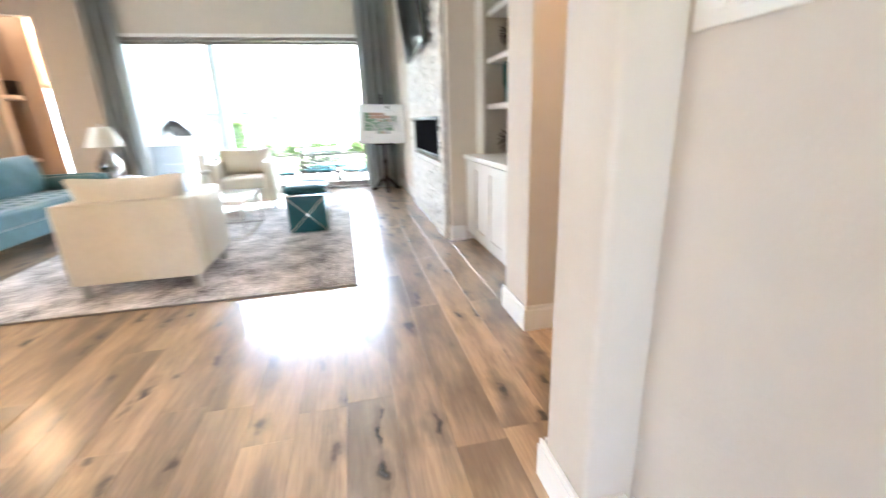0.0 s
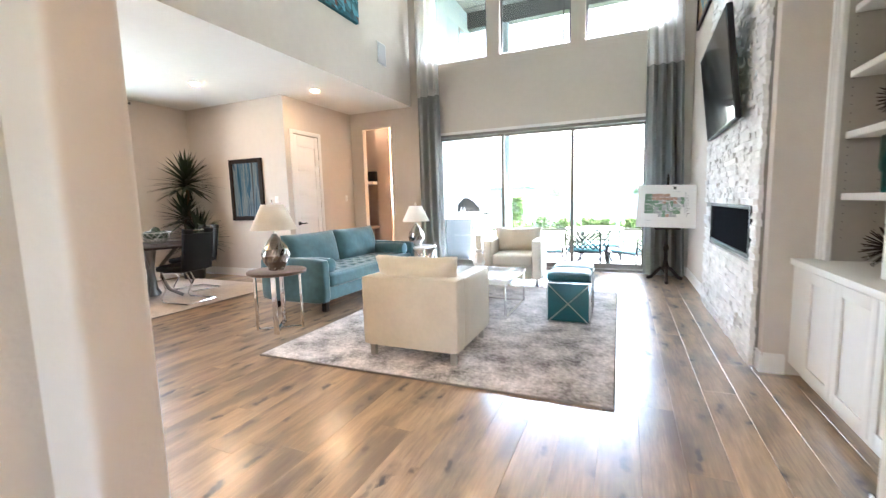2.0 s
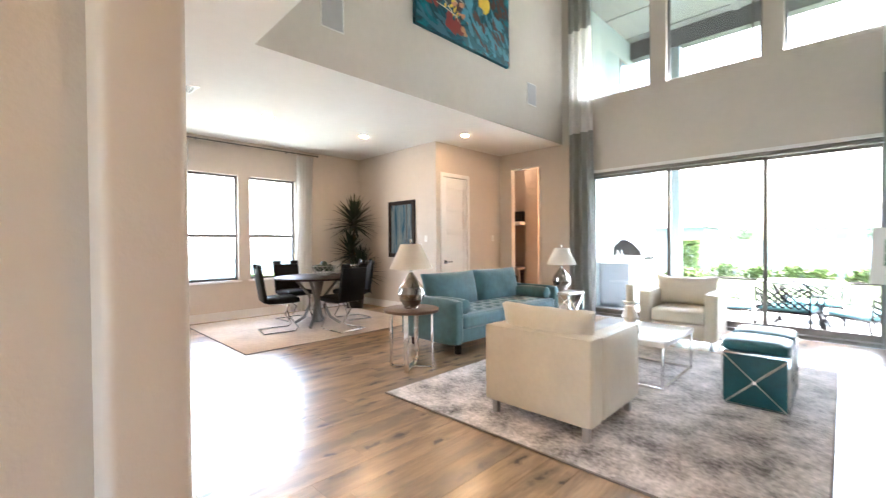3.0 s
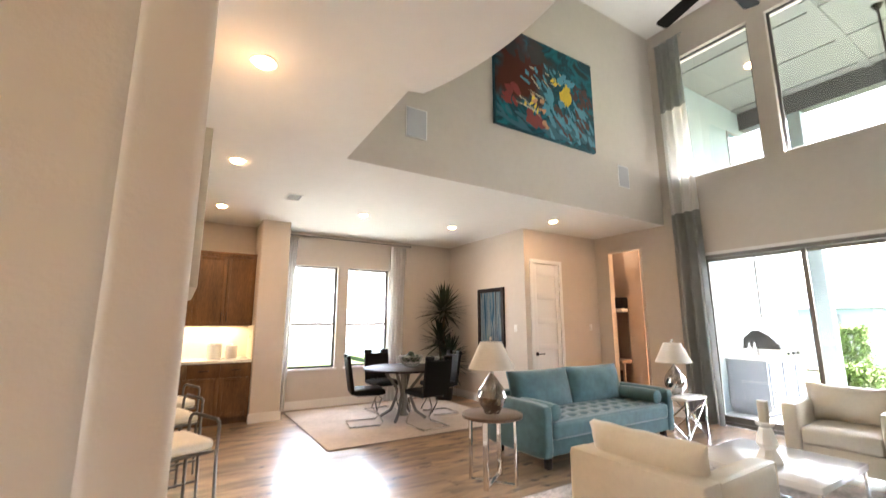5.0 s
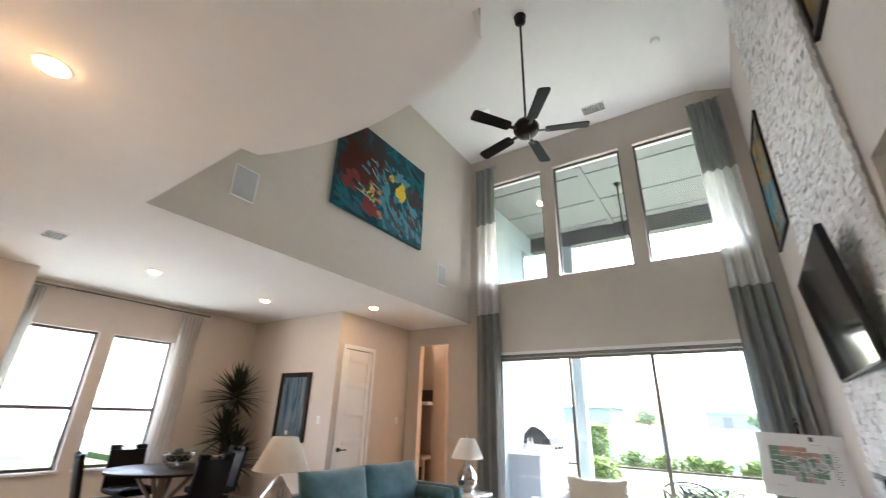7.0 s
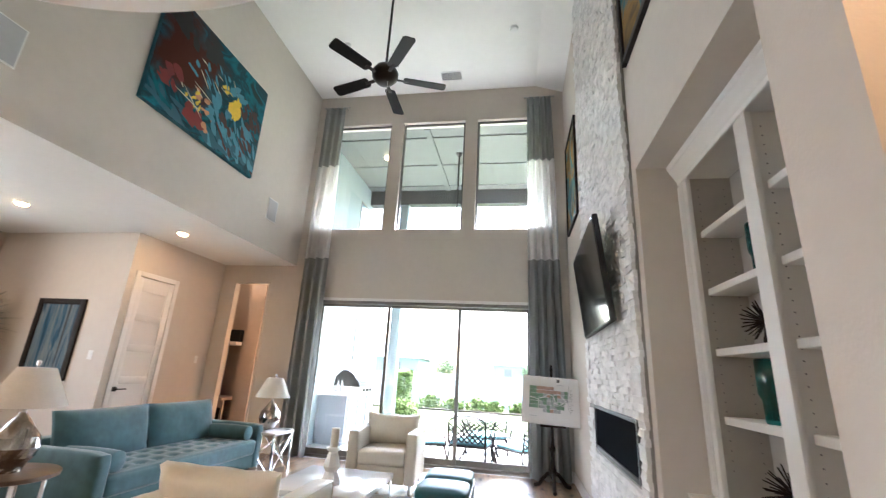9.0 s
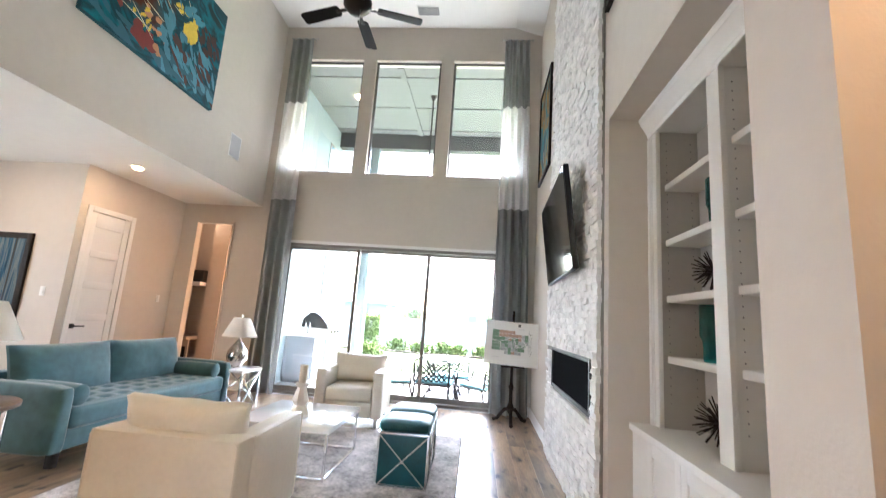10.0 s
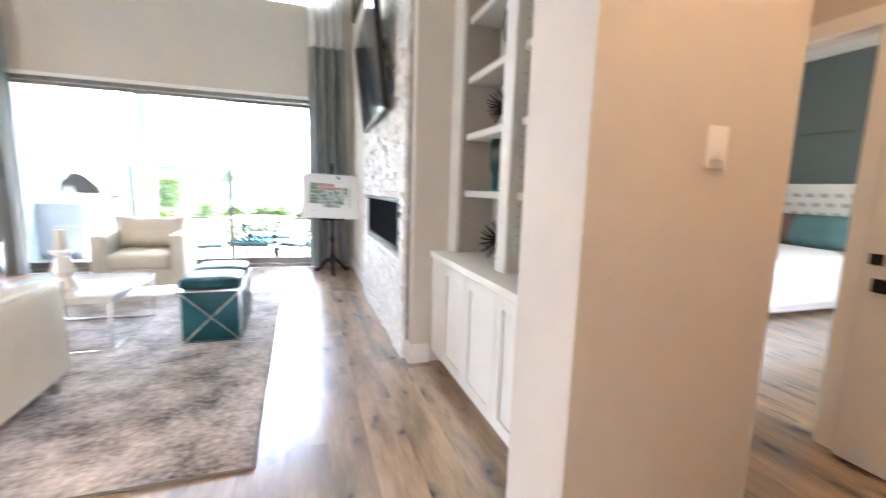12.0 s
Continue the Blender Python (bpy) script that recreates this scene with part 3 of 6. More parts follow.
slider = thing("door_1", "three-panel sliding glass patio door with grey aluminium frame", "sliding door", kind="structure")
part("frame", B((-2.66, 8.27, 2.41, 0.95, 8.40, 2.46), (-2.66, 8.27, 0, 0.95, 8.40, 0.045), (-2.66, 8.27, 0.045, -2.62, 8.40, 2.41), (0.91, 8.27, 0.045, 0.95, 8.40, 2.41)), M_ALU, slider)
part("head_trim", B((-2.72, 8.214, 2.455, 0.95, 8.23, 2.50)), M_TRIM, slider, "white painted head casing")
for i, (a, b, yy) in enumerate(((-2.62, -1.38, 8.29), (-1.44, -0.19, 8.325), (-0.25, 0.91, 8.36))):
    p = part("panel_frame", B((a, yy, 0.05, a + 0.05, yy + 0.03, 2.405), (b - 0.05, yy, 0.05, b, yy + 0.03, 2.405), (a + 0.05, yy, 0.05, b - 0.05, yy + 0.03, 0.13), (a + 0.05, yy, 2.36, b - 0.05, yy + 0.03, 2.405)), M_ALU, slider)
    pane("pane", a + 0.05, yy + 0.012, 0.13, b - 0.05, yy + 0.02, 2.36, p)


def sash_window(name, label, axis, a0, a1, z0, z1, at, inward, mid=True, mt=None):
    """A framed window in a wall across axis; at: plane of the frame, inward: +1/-1 towards the room."""
    w = thing(name, label, "window", kind="structure")

    def bx(u0, d0, s0, u1, d1, s1):
        d0, d1 = min(d0, d1), max(d0, d1)
        return (u0, d0, s0, u1, d1, s1) if axis == "x" else (d0, u0, s0, d1, u1, s1)
    o = 0.035 * inward
    t = 0.035
    fr = [bx(a0, at, z0, a0 + t, at + o, z1), bx(a1 - t, at, z0, a1, at + o, z1), bx(a0 + t, at, z0, a1 - t, at + o, z0 + t), bx(a0 + t, at, z1 - t, a1 - t, at + o, z1)]
    if mid:
        zm = (z0 + z1) / 2 - 0.14
        fr.append(bx(a0 + t, at, zm - 0.025, a1 - t, at + o, zm + 0.025))
    part("window_frame", B(*fr), mt or M_FRAME, w)
    pane("pane", *bx(a0 + t, at + 0.3 * o, z0 + t, a1 - t, at + 0.5 * o, z1 - t), w)
    return w


for i, (a, b) in enumerate(((-2.84, -1.655), (-1.425, -0.245), (-0.02, 1.16))):
    sash_window("window_%d" % (i + 1), "tall fixed upper window with dark bronze frame", "x", a, b, 3.73, 5.87, 8.34, -1, False)
for i, (a, b) in enumerate(((3.08, 3.9), (4.09, 4.93))):
    w = sash_window("window_%d" % (i + 4), "single-hung dining window with dark frame and white sill", "y", a, b, 0.66, 2.46, -7.03, 1)
    part("window_sill", B((-7.0, a - 0.03, 0.625, -6.88, b + 0.03, 0.66), bev=0.004), M_TRIM, w)
sash_window("window_6", "entry sidelight window", "x", -0.2, 1.0, 0.5, 2.5, -2.08, 1, False)
sash_window("window_7", "bedroom window", "x", 4.2, 5.8, 0.8, 2.3, 0.9, 1)
sash_window("window_8", "dark framed glazed door at the end of the passage", "x", -5.85, -5.05, 0.0, 2.08, 11.1, -1, False)

# panelled closet door
door = thing("door_2", "white five-panel closet door with black lever, closed", "door", kind="structure")
lf = bmnew()
box(lf, -4.632, 6.545, 0.01, -4.594, 7.185, 2.455)
part("leaf", lf, M_TRIM, door)
pz = [0.16, 0.62, 1.07, 1.50, 1.92, 2.33]
rails = B(*[(-4.594, 6.64, z - 0.075 if z > 0.2 else 0.02, -4.580, 7.09, z + 0.02 if z < 2.3 else 2.445) for z in pz], (-4.594, 6.545, 0.01, -4.580, 6.64, 2.455), (-4.594, 7.09, 0.01, -4.580, 7.185, 2.455), bev=0.004)
part("rails", rails, M_TRIM, door)
part("casing", B((-4.58, 6.475, 0, -4.562, 6.545, 2.53), (-4.58, 7.185, 0, -4.562, 7.255, 2.53), (-4.58, 6.545, 2.46, -4.562, 7.185, 2.53), bev=0.004), M_TRIM, door)
h = part("handle_plate", B((-4.58, 6.565, 0.90, -4.567, 6.625, 0.96), bev=0.003), M_BLACK, door, "black square rose")
part("lever", tube(bmnew(), [(-4.567, 6.595, 0.93), (-4.53, 6.595, 0.93), (-4.525, 6.615, 0.93), (-4.525, 6.72, 0.93)], 0.009), M_BLACK, h)
for z in (0.5, 1.25, 2.1):
    part("hinge", cyl(bmnew(), (-4.575, 7.19, z - 0.045), (-4.575, 7.19, z + 0.045), 0.008, seg=8), M_STEEL, door)

# nook casing and bedroom door
struct("trim_nook", B((-4.32, 8.217, 0, -4.286, 8.335, 2.72), (-4.32, 8.217, 2.72, -3.62, 8.232, 2.75), (-3.652, 8.217, 0, -3.62, 8.232, 2.72), bev=0.003), M_WALL, "painted rounded edge of the passage opening", "trim", True)
bd = thing("door_3", "white bedroom door standing open with black hardware", "door", kind="structure", m=pose(3.25, 2.8, 0, 0, 0, -91.5))
part("leaf", B((0.0, -0.02, 0.01, 0.78, 0.02, 2.03), bev=0.004), M_TRIM, bd)
part("latch", B((0.02, -0.028, 0.95, 0.07, -0.02, 1.0)), M_BLACK, bd)
part("latch", B((0.05, -0.04, 0.83, 0.12, -0.02, 0.89)), M_BLACK, bd)
struct("trim_bedroom", B((3.28, 2.825, 0, 3.3, 2.9, 2.1), (3.28, 3.66, 0, 3.3, 3.676, 2.1), (3.28, 2.9, 2.03, 3.3, 3.66, 2.11), (3.3, 2.898, 0, 3.42, 2.916, 2.03), (3.3, 3.644, 0, 3.42, 3.662, 2.03)), M_TRIM, "white painted bedroom door casing", "trim", True)
# ---- living room ----
# rugs
rug = thing("rug", "distressed grey and taupe area rug under the seating", "rug", pose(-0.82, 5.05, 0, 0, 0, 0.6))
part("field", B((-1.37, -1.63, 0.001, 1.37, 1.63, 0.014), bev=0.004), M_RUG, rug)
part("binding", B((-1.378, -1.642, 0.001, 1.378, -1.63, 0.011), (-1.378, 1.63, 0.001, 1.378, 1.642, 0.011), (-1.382, -1.63, 0.001, -1.37, 1.63, 0.011), (1.37, -1.63, 0.001, 1.382, 1.63, 0.011)), M_RUGE, rug)
rug2 = thing("rug", "pale beige bordered rug under the dining table", "rug", pose(-5.52, 4.25, 0))
part("field", B((-1.2, -1.2, 0.001, 1.2, 1.6, 0.012), bev=0.004), M_RUG2, rug2)
part("binding", B((-1.21, -1.21, 0.001, 1.21, -1.2, 0.010), (1.2, -1.2, 0.001, 1.21, 1.6, 0.010), (-1.21, -1.2, 0.001, -1.2, 1.6, 0.010), (-1.21, 1.6, 0.001, 1.21, 1.61, 0.010)), M_RUGE, rug2)


def armchair(label, m):
    """Boxy leather armchair, 0.82 wide; the back at -y."""
    c = thing("armchair", label, "armchair", m, "ivory armchairs")
    w, d = 0.41, 0.40
    part("back", pad(bmnew(), -w, -d, 0.1, w, -d + 0.17, 0.655, (0.0, 0.006, 0.003), 10, 0.022), M_CREAM, c)
    for s in (-1, 1):
        part("arm", pad(bmnew(), min(s * w, s * (w - 0.13)), -d + 0.165, 0.1, max(s * w, s * (w - 0.13)), d, 0.65, (0.006, 0.004, 0.003), 10, 0.025), M_CREAM, c)
    part("base", box(bmnew(), -w + 0.125, -d + 0.165, 0.1, w - 0.125, d - 0.02, 0.29, 0.02), M_CREAM, c)
    part("seat_cushion", pad(bmnew(), -w + 0.13, -d + 0.17, 0.285, w - 0.13, d + 0.012, 0.45, (0.0, 0.008, 0.012), 10, 0.035), M_CREAM, c)
    bc = pillow(bmnew(), 0.68, 0.37, 0.24, 0.05, 20, 0.5, 3.6)
    for v in bc.verts:
        u, w_ = v.co.x / 0.34, v.co.z / 0.185
        v.co.x *= 1.0 + 0.03 * w_
        v.co.z += 0.004 * math.sin(8 * u + 2 * w_) - 0.012 * (1 - u * u) * max(0, w_)
    bmesh.ops.transform(bc, matrix=pose(0, -0.19, 0.622, 15, 0, 0), verts=bc.verts)
    part("back_cushion", bc, M_CREAM, c, "plump ivory leather back cushion")
    part("piping", tube(bmnew(), [(-w + 0.012, -d + 0.004, 0.115), (-w + 0.012, -d + 0.004, 0.63), (-w + 0.03, -d + 0.006, 0.648), (w - 0.03, -d + 0.006, 0.648), (w - 0.012, -d + 0.004, 0.63), (w - 0.012, -d + 0.004, 0.115)], 0.0045, 6), M_CREAM, c)
    for s in (-1, 1):
        part("piping", tube(bmnew(), [(s * (w - 0.006), -d + 0.17, 0.64), (s * (w - 0.006), d - 0.012, 0.638), (s * (w - 0.006), d - 0.006, 0.62), (s * (w - 0.006), d - 0.006, 0.12)], 0.0045, 6), M_CREAM, c)
    for sx in (-1, 1):
        for sy in (-1, 1):
            part("leg", box(bmnew(), sx * 0.35 - 0.022, sy * 0.34 - 0.022, 0.0, sx * 0.35 + 0.022, sy * 0.34 + 0.022, 0.1, 0.003), M_STEEL, c, "brushed steel leg")
    return c


armchair("ivory leather box armchair seen from behind on the rug", pose(-0.905, 4.06, 0.014, 0, 0, 0.5))
armchair("ivory leather box armchair beside the patio door", pose(-0.88, 7.06, 0.014, 0, 0, 184))

# sofa, facing +x; local x = depth, y = length
sofa = thing("sofa", "teal velvet tufted sofa with loose back cushions and bolsters", "sofa", pose(-2.96, 5.74, 0, 0, 0, 0))
L2 = 1.13
part("base", pad(bmnew(), -0.46, -L2 + 0.1, 0.13, 0.46, L2 - 0.1, 0.30, 0.0, 4, 0.02), M_TEAL, sofa)


def tuft(x, y):
    u, v = (x + 0.1) / 0.17, y / 0.19
    du, dv = u - round(u), v - round(v)
    if abs(u) > 2.4:
        return 0.0
    return -0.035 * math.exp(-(du * du + dv * dv) / 0.05) + 0.006


part("seat_cushion", pad(bmnew(), -0.3, -L2 + 0.13, 0.285, 0.485, L2 - 0.13, 0.45, 0.012, 56, 0.04, tuft), M_TEAL, sofa, "button-tufted teal velvet bench cushion")
part("back", pad(bmnew(), -0.47, -L2 + 0.1, 0.13, -0.33, L2 - 0.1, 0.66, 0.0, 6, 0.03), M_TEAL, sofa)
for s in (-1, 1):
    part("arm", pad(bmnew(), -0.47, min(s * L2, s * (L2 - 0.135)), 0.12, 0.47, max(s * L2, s * (L2 - 0.135)), 0.62, 0.01, 8, 0.035), M_TEAL, sofa)
    bc = pillow(bmnew(), 0.98, 0.48, 0.26, 0.025, 20, 0.6, 3)
    bmesh.ops.transform(bc, matrix=pose(-0.2, s * 0.49, 0.65, 0, -13, 0) @ pose(0, 0, 0, 0, 0, 90), verts=bc.verts)
    part("back_cushion", bc, M_TEAL, sofa, "plump teal velvet back cushion")
    bo = lathe(bmnew(), [(0.0001, -0.27), (0.06, -0.268), (0.085, -0.25), (0.092, -0.1), (0.092, 0.1), (0.085, 0.25), (0.06, 0.268), (0.0001, 0.27)], seg=20)
    bmesh.ops.transform(bo, matrix=pose(0.16, s * (L2 - 0.235), 0.53, 0, 90, 0), verts=bo.verts)
    part("bolster", bo, M_TEAL, sofa)
    for x in (-0.36, 0.38):
        part("leg", box(bmnew(), x - 0.03, s * 1.0 - 0.03, 0.0, x + 0.03, s * 1.0 + 0.03, 0.132, 0.006), M_DARKW, sofa, "dark square wooden leg")


def facets(a, i, z):
    k = 6
    off = (i % 2) * math.pi / k
    return 1.0 - 0.075 * (0.5 + 0.5 * math.cos(k * (a + off)))


def table_lamp(label, m):
    la = thing("table_lamp", label, "lamp", m, "mercury glass table lamps")
    prof = [(0.075, 0.0), (0.08, 0.012), (0.085, 0.03), (0.125, 0.09), (0.142, 0.15), (0.125, 0.215), (0.085, 0.275), (0.05, 0.32), (0.028, 0.35), (0.022, 0.365)]
    part("body", lathe(bmnew(), prof, seg=24, wob=facets), M_MERC, la, "dimpled silver mercury glass body", smooth=False)
    part("neck", cyl(bmnew(), (0, 0, 0.36), (0, 0, 0.44), 0.012), M_STEEL, la)
    sh = lathe(bmnew(), [(0.222, 0.405), (0.105, 0.655), (0.1, 0.655), (0.217, 0.405), (0.222, 0.405)], seg=32, caps=False)
    part("shade", sh, M_SHADE, la, "off-white linen empire shade")
    part("finial", lathe(bmnew(), [(0.005, 0.64), (0.005, 0.67), (0.014, 0.675), (0.014, 0.70), (0.0001, 0.705)], seg=10), M_CHROME, la)
    part("harp", tube(bmnew(), [(0, -0.1, 0.65), (0, 0.1, 0.65)], 0.003, 6), M_STEEL, la)
    return la


table_lamp("silver mercury glass lamp on the round side table", pose(-2.6, 4.06, 0.605))
table_lamp("silver mercury glass lamp on the white side table", pose(-2.56, 7.08, 0.525, 0, 0, 20))

et = thing("side_table", "round walnut-topped side table with chrome tube legs", "side table", pose(-2.6, 4.06, 0, 0, 0, 20))
part("top", lathe(bmnew(), [(0.27, 0.57), (0.282, 0.575), (0.285, 0.6), (0.278, 0.605)], seg=40), M_WALNUT, et)
for k in range(4):
    lg = box(bmnew(), 0.205, -0.024, 0.0, 0.229, 0.024, 0.57, 0.003)
    bmesh.ops.transform(lg, matrix=pose(0, 0, 0, 0, 0, 90 * k + 15), verts=lg.verts)
    part("leg", lg, M_CHROME, et, "flat polished chrome leg")
for k in range(2):
    sb = box(bmnew(), -0.215, -0.022, 0.001 + 0.0125 * k, 0.215, 0.022, 0.013 + 0.0125 * k, 0.002)
    bmesh.ops.transform(sb, matrix=pose(0, 0, 0, 0, 0, 90 * k + 15), verts=sb.verts)
    part("stretcher", sb, M_CHROME, et)
st = thing("side_table", "square white-topped side table with crossed chrome frame", "side table", pose(-2.53, 7.05, 0))
part("top", box(bmnew(), -0.24, -0.24, 0.49, 0.24, 0.24, 0.525, 0.004), M_WHITEG, st)
for sx in (-1, 1):
    for sy in (-1, 1):
        part("leg", box(bmnew(), sx * 0.22 - 0.012, sy * 0.22 - 0.012, 0, sx * 0.22 + 0.012, sy * 0.22 + 0.012, 0.49, 0.002), M_CHROME, st)
for s in (-1, 1):
    part("cross_bar", tube(bmnew(), [(s * 0.22, -0.22, 0.03), (s * 0.22, 0.22, 0.46)], 0.01, 6), M_CHROME, st)
    part("cross_bar", tube(bmnew(), [(s * 0.22, -0.22, 0.46), (s * 0.22, 0.22, 0.03)], 0.01, 6), M_CHROME, st)
    part("cross_bar", tube(bmnew(), [(-0.22, s * 0.22, 0.03), (0.22, s * 0.22, 0.46)], 0.01, 6), M_CHROME, st)
    part("cross_bar", tube(bmnew(), [(-0.22, s * 0.22, 0.46), (0.22, s * 0.22, 0.03)], 0.01, 6), M_CHROME, st)

ct = thing("coffee_table", "glossy white coffee table on a square chrome frame", "coffee table", pose(-0.9, 5.44, 0.014))
part("top", box(bmnew(), -0.42, -0.45, 0.36, 0.42, 0.45, 0.405, 0.004), M_WHITEG, ct)
for sx in (-1, 1):
    for sy in (-1, 1):
        part("leg", box(bmnew(), sx * 0.40 - 0.011, sy * 0.43 - 0.011, 0, sx * 0.40 + 0.011, sy * 0.43 + 0.011, 0.36, 0.002), M_CHROME, ct)
    part("rail", box(bmnew(), sx * 0.40 - 0.010, -0.419, 0.0, sx * 0.40 + 0.010, 0.419, 0.02), M_CHROME, ct)
    part("rail", box(bmnew(), -0.389, sx * 0.43 - 0.010, 0.0, 0.389, sx * 0.43 + 0.010, 0.02), M_CHROME, ct)


def ottoman(label, m):
    o = thing("ottoman", label, "ottoman", m, "teal cube ottomans")
    part("body", box(bmnew(), -0.193, -0.193, 0.02, 0.193, 0.193, 0.40, 0.006), M_OTTO, o, "teal leather cube body")
    part("lid", pad(bmnew(), -0.2, -0.2, 0.415, 0.2, 0.2, 0.495, 0.012, 8, 0.025), M_OTTO, o, "padded teal leather lid")
    for sx in (-1, 1):
        for sy in (-1, 1):
            part("post", box(bmnew(), sx * 0.2 - 0.008, sy * 0.2 - 0.008, 0, sx * 0.2 + 0.008, sy * 0.2 + 0.008, 0.415), M_CHROME, o)
    for s in (-1, 1):
        for z in (0.008, 0.407):
            part("rail", box(bmnew(), -0.192, s * 0.2 - 0.008, z - 0.008, 0.192, s * 0.2 + 0.008, z + 0.008), M_CHROME, o)
            part("rail", box(bmnew(), s * 0.2 - 0.008, -0.192, z - 0.008, s * 0.2 + 0.008, 0.192, z + 0.008), M_CHROME, o)
        for d in (-1, 1):
            part("cross_bar", tube(bmnew(), [(-0.195, s * 0.201, 0.2 - d * 0.19), (0.195, s * 0.201, 0.2 + d * 0.19)], 0.0055, 6), M_STEEL, o)
            part("cross_bar", tube(bmnew(), [(s * 0.201, -0.195, 0.2 - d * 0.19), (s * 0.201, 0.195, 0.2 + d * 0.19)], 0.0055, 6), M_STEEL, o)
        part("boss", cyl(bmnew(), (0, s * 0.196, 0.2), (0, s * 0.214, 0.2), 0.014, seg=10), M_CHROME, o)
    return o


o1 = ottoman("teal leather cube ottoman with crossed chrome frame on the rug", pose(0.11, 5.25, 0.014, 0, 0, 2))
copy_thing(o1, pose(0.10, 5.69, 0.014, 0, 0, 1))

# chess-piece ornament candle holder on the coffee table
def square_lathe(bm, prof, at=(0, 0, 0), seg=8):
    return lathe(bm, prof, at, seg)


ch = thing("candle_holder", "white faceted ceramic pillar ornament with ivory candle", "ornament", pose(-0.87, 5.29, 0.419))
part("body", square_lathe(bmnew(), [(0.085, 0.0), (0.09, 0.02), (0.05, 0.1), (0.075, 0.14), (0.045, 0.24), (0.035, 0.25), (0.062, 0.27), (0.066, 0.285), (0.05, 0.29)]), M_WHITE, ch, smooth=False)
part("candle", cyl(bmnew(), (0, 0, 0.29), (0, 0, 0.44), 0.035, seg=20), M_CREAM, ch, "ivory pillar candle")

# easel with the site plan
ez = thing("easel", "dark wooden pedestal easel with carved feet", "easel", pose(1.16, 7.67, 0))
part("post", lathe(bmnew(), [(0.022, 0.13), (0.042, 0.17), (0.05, 0.22), (0.036, 0.26), (0.026, 0.3), (0.024, 0.44), (0.036, 0.48), (0.036, 0.5), (0.022, 0.53), (0.018, 0.6), (0.017, 1.46), (0.024, 1.48), (0.012, 1.5), (0.018, 1.525), (0.0001, 1.55)], seg=14), M_DARKW, ez)
for k in range(3):
    a = math.radians(-90 + 120 * k)
    c, s = math.cos(a), math.sin(a)
    part("foot", tube(bmnew(), [(0.01 * c, 0.01 * s, 0.2), (0.08 * c, 0.08 * s, 0.185), (0.15 * c, 0.15 * s, 0.11), (0.2 * c, 0.2 * s, 0.045), (0.26 * c, 0.26 * s, 0.026)], 0.025, 8), M_DARKW, ez)
part("ledge", box(bmnew(), -0.16, -0.175, 0.765, 0.16, -0.015, 0.788, 0.004), M_DARKW, ez)
sp = thing("site_plan_board", "white mounted site plan board resting on the easel", "sign", pose(1.15, 7.53, 0.79, -8, 2.0, -4))
part("board", box(bmnew(), -0.395, -0.012, 0, 0.395, 0.0, 0.6, 0.002), M_BOARD, sp)
rg = random.Random(17)
lots = [bmnew() for _ in range(4)]
for i in range(11):
    for j in range(9):
        u, v = -0.30 + 0.045 * i, 0.10 + 0.047 * j
        top = 0.51 - 0.15 * (u + 0.30)
        low = 0.18 - 0.22 * (u + 0.30) if u < 0.0 else 0.11 + 1.5 * max(0.0, u - 0.06)
        if not low < v < top - 0.04 or u + 0.5 * max(0, 0.3 - v) > 0.18:
            continue
        k = 0 if v > 0.34 and -0.24 < u < 0.08 else 1 if u < -0.2 or (u + 0.6 * v) % 0.17 < 0.055 else rg.choice((2, 2, 2, 3))
        dx, dy = 0.006 * rg.random(), 0.008 * rg.random()
        q = [(u + dx * 0.4, v), (u + 0.0445, v + dy * 0.3), (u + 0.0445, v + 0.046), (u, v + 0.046 - dy)]
        lots[k].faces.new([lots[k].verts.new((x, -0.0135, z)) for x, z in q])
for mt, bm in zip((M_MAPR, M_MAPG, M_MAPB, M_MAPR), lots):
    tagged(part("plan_lot", bm, mt, sp, smooth=False), kind="stuff")
for pts in ([(-0.3, 0.33), (-0.2, 0.31), (-0.12, 0.335), (-0.05, 0.375), (0.0, 0.36), (0.03, 0.3), (0.02, 0.22)], [(0.0, 0.36), (0.08, 0.39), (0.14, 0.33), (0.17, 0.3)], [(-0.18, 0.31), (-0.18, 0.18)], [(0.03, 0.27), (0.1, 0.25), (0.18, 0.31)]):
    part("plan_road", tube(bmnew(), [(x, -0.0145, z) for x, z in pts], 0.0045, 6), M_BOARD, sp)
part("plan_green_belt", tube(bmnew(), [(-0.28, -0.0135, 0.45), (-0.26, -0.0135, 0.36), (-0.12, -0.0135, 0.29), (-0.02, -0.0135, 0.34), (0.0, -0.0135, 0.24), (0.07, -0.0135, 0.22), (0.16, -0.0135, 0.28)], 0.008, 6), M_MAPG, sp)
part("text_bar", B((-0.29, -0.0145, 0.095, -0.2, -0.0125, 0.1)), M_MAPB, sp)
part("text_bar", B((0.05, -0.0145, 0.5, 0.14, -0.0125, 0.505)), M_MAPB, sp)
part("plan_scale", B((0.2, -0.0145, 0.2, 0.206, -0.0125, 0.5)), M_MAPB, sp)
for k in range(14):
    part("text_bar", B((0.215, -0.0145, 0.16 + k * 0.022, 0.235 + 0.012 * (k % 3), -0.0125, 0.164 + k * 0.022)), M_INK, sp)
part("emblem", B((0.05, -0.0145, 0.535, 0.085, -0.0125, 0.575)), M_INK, sp)

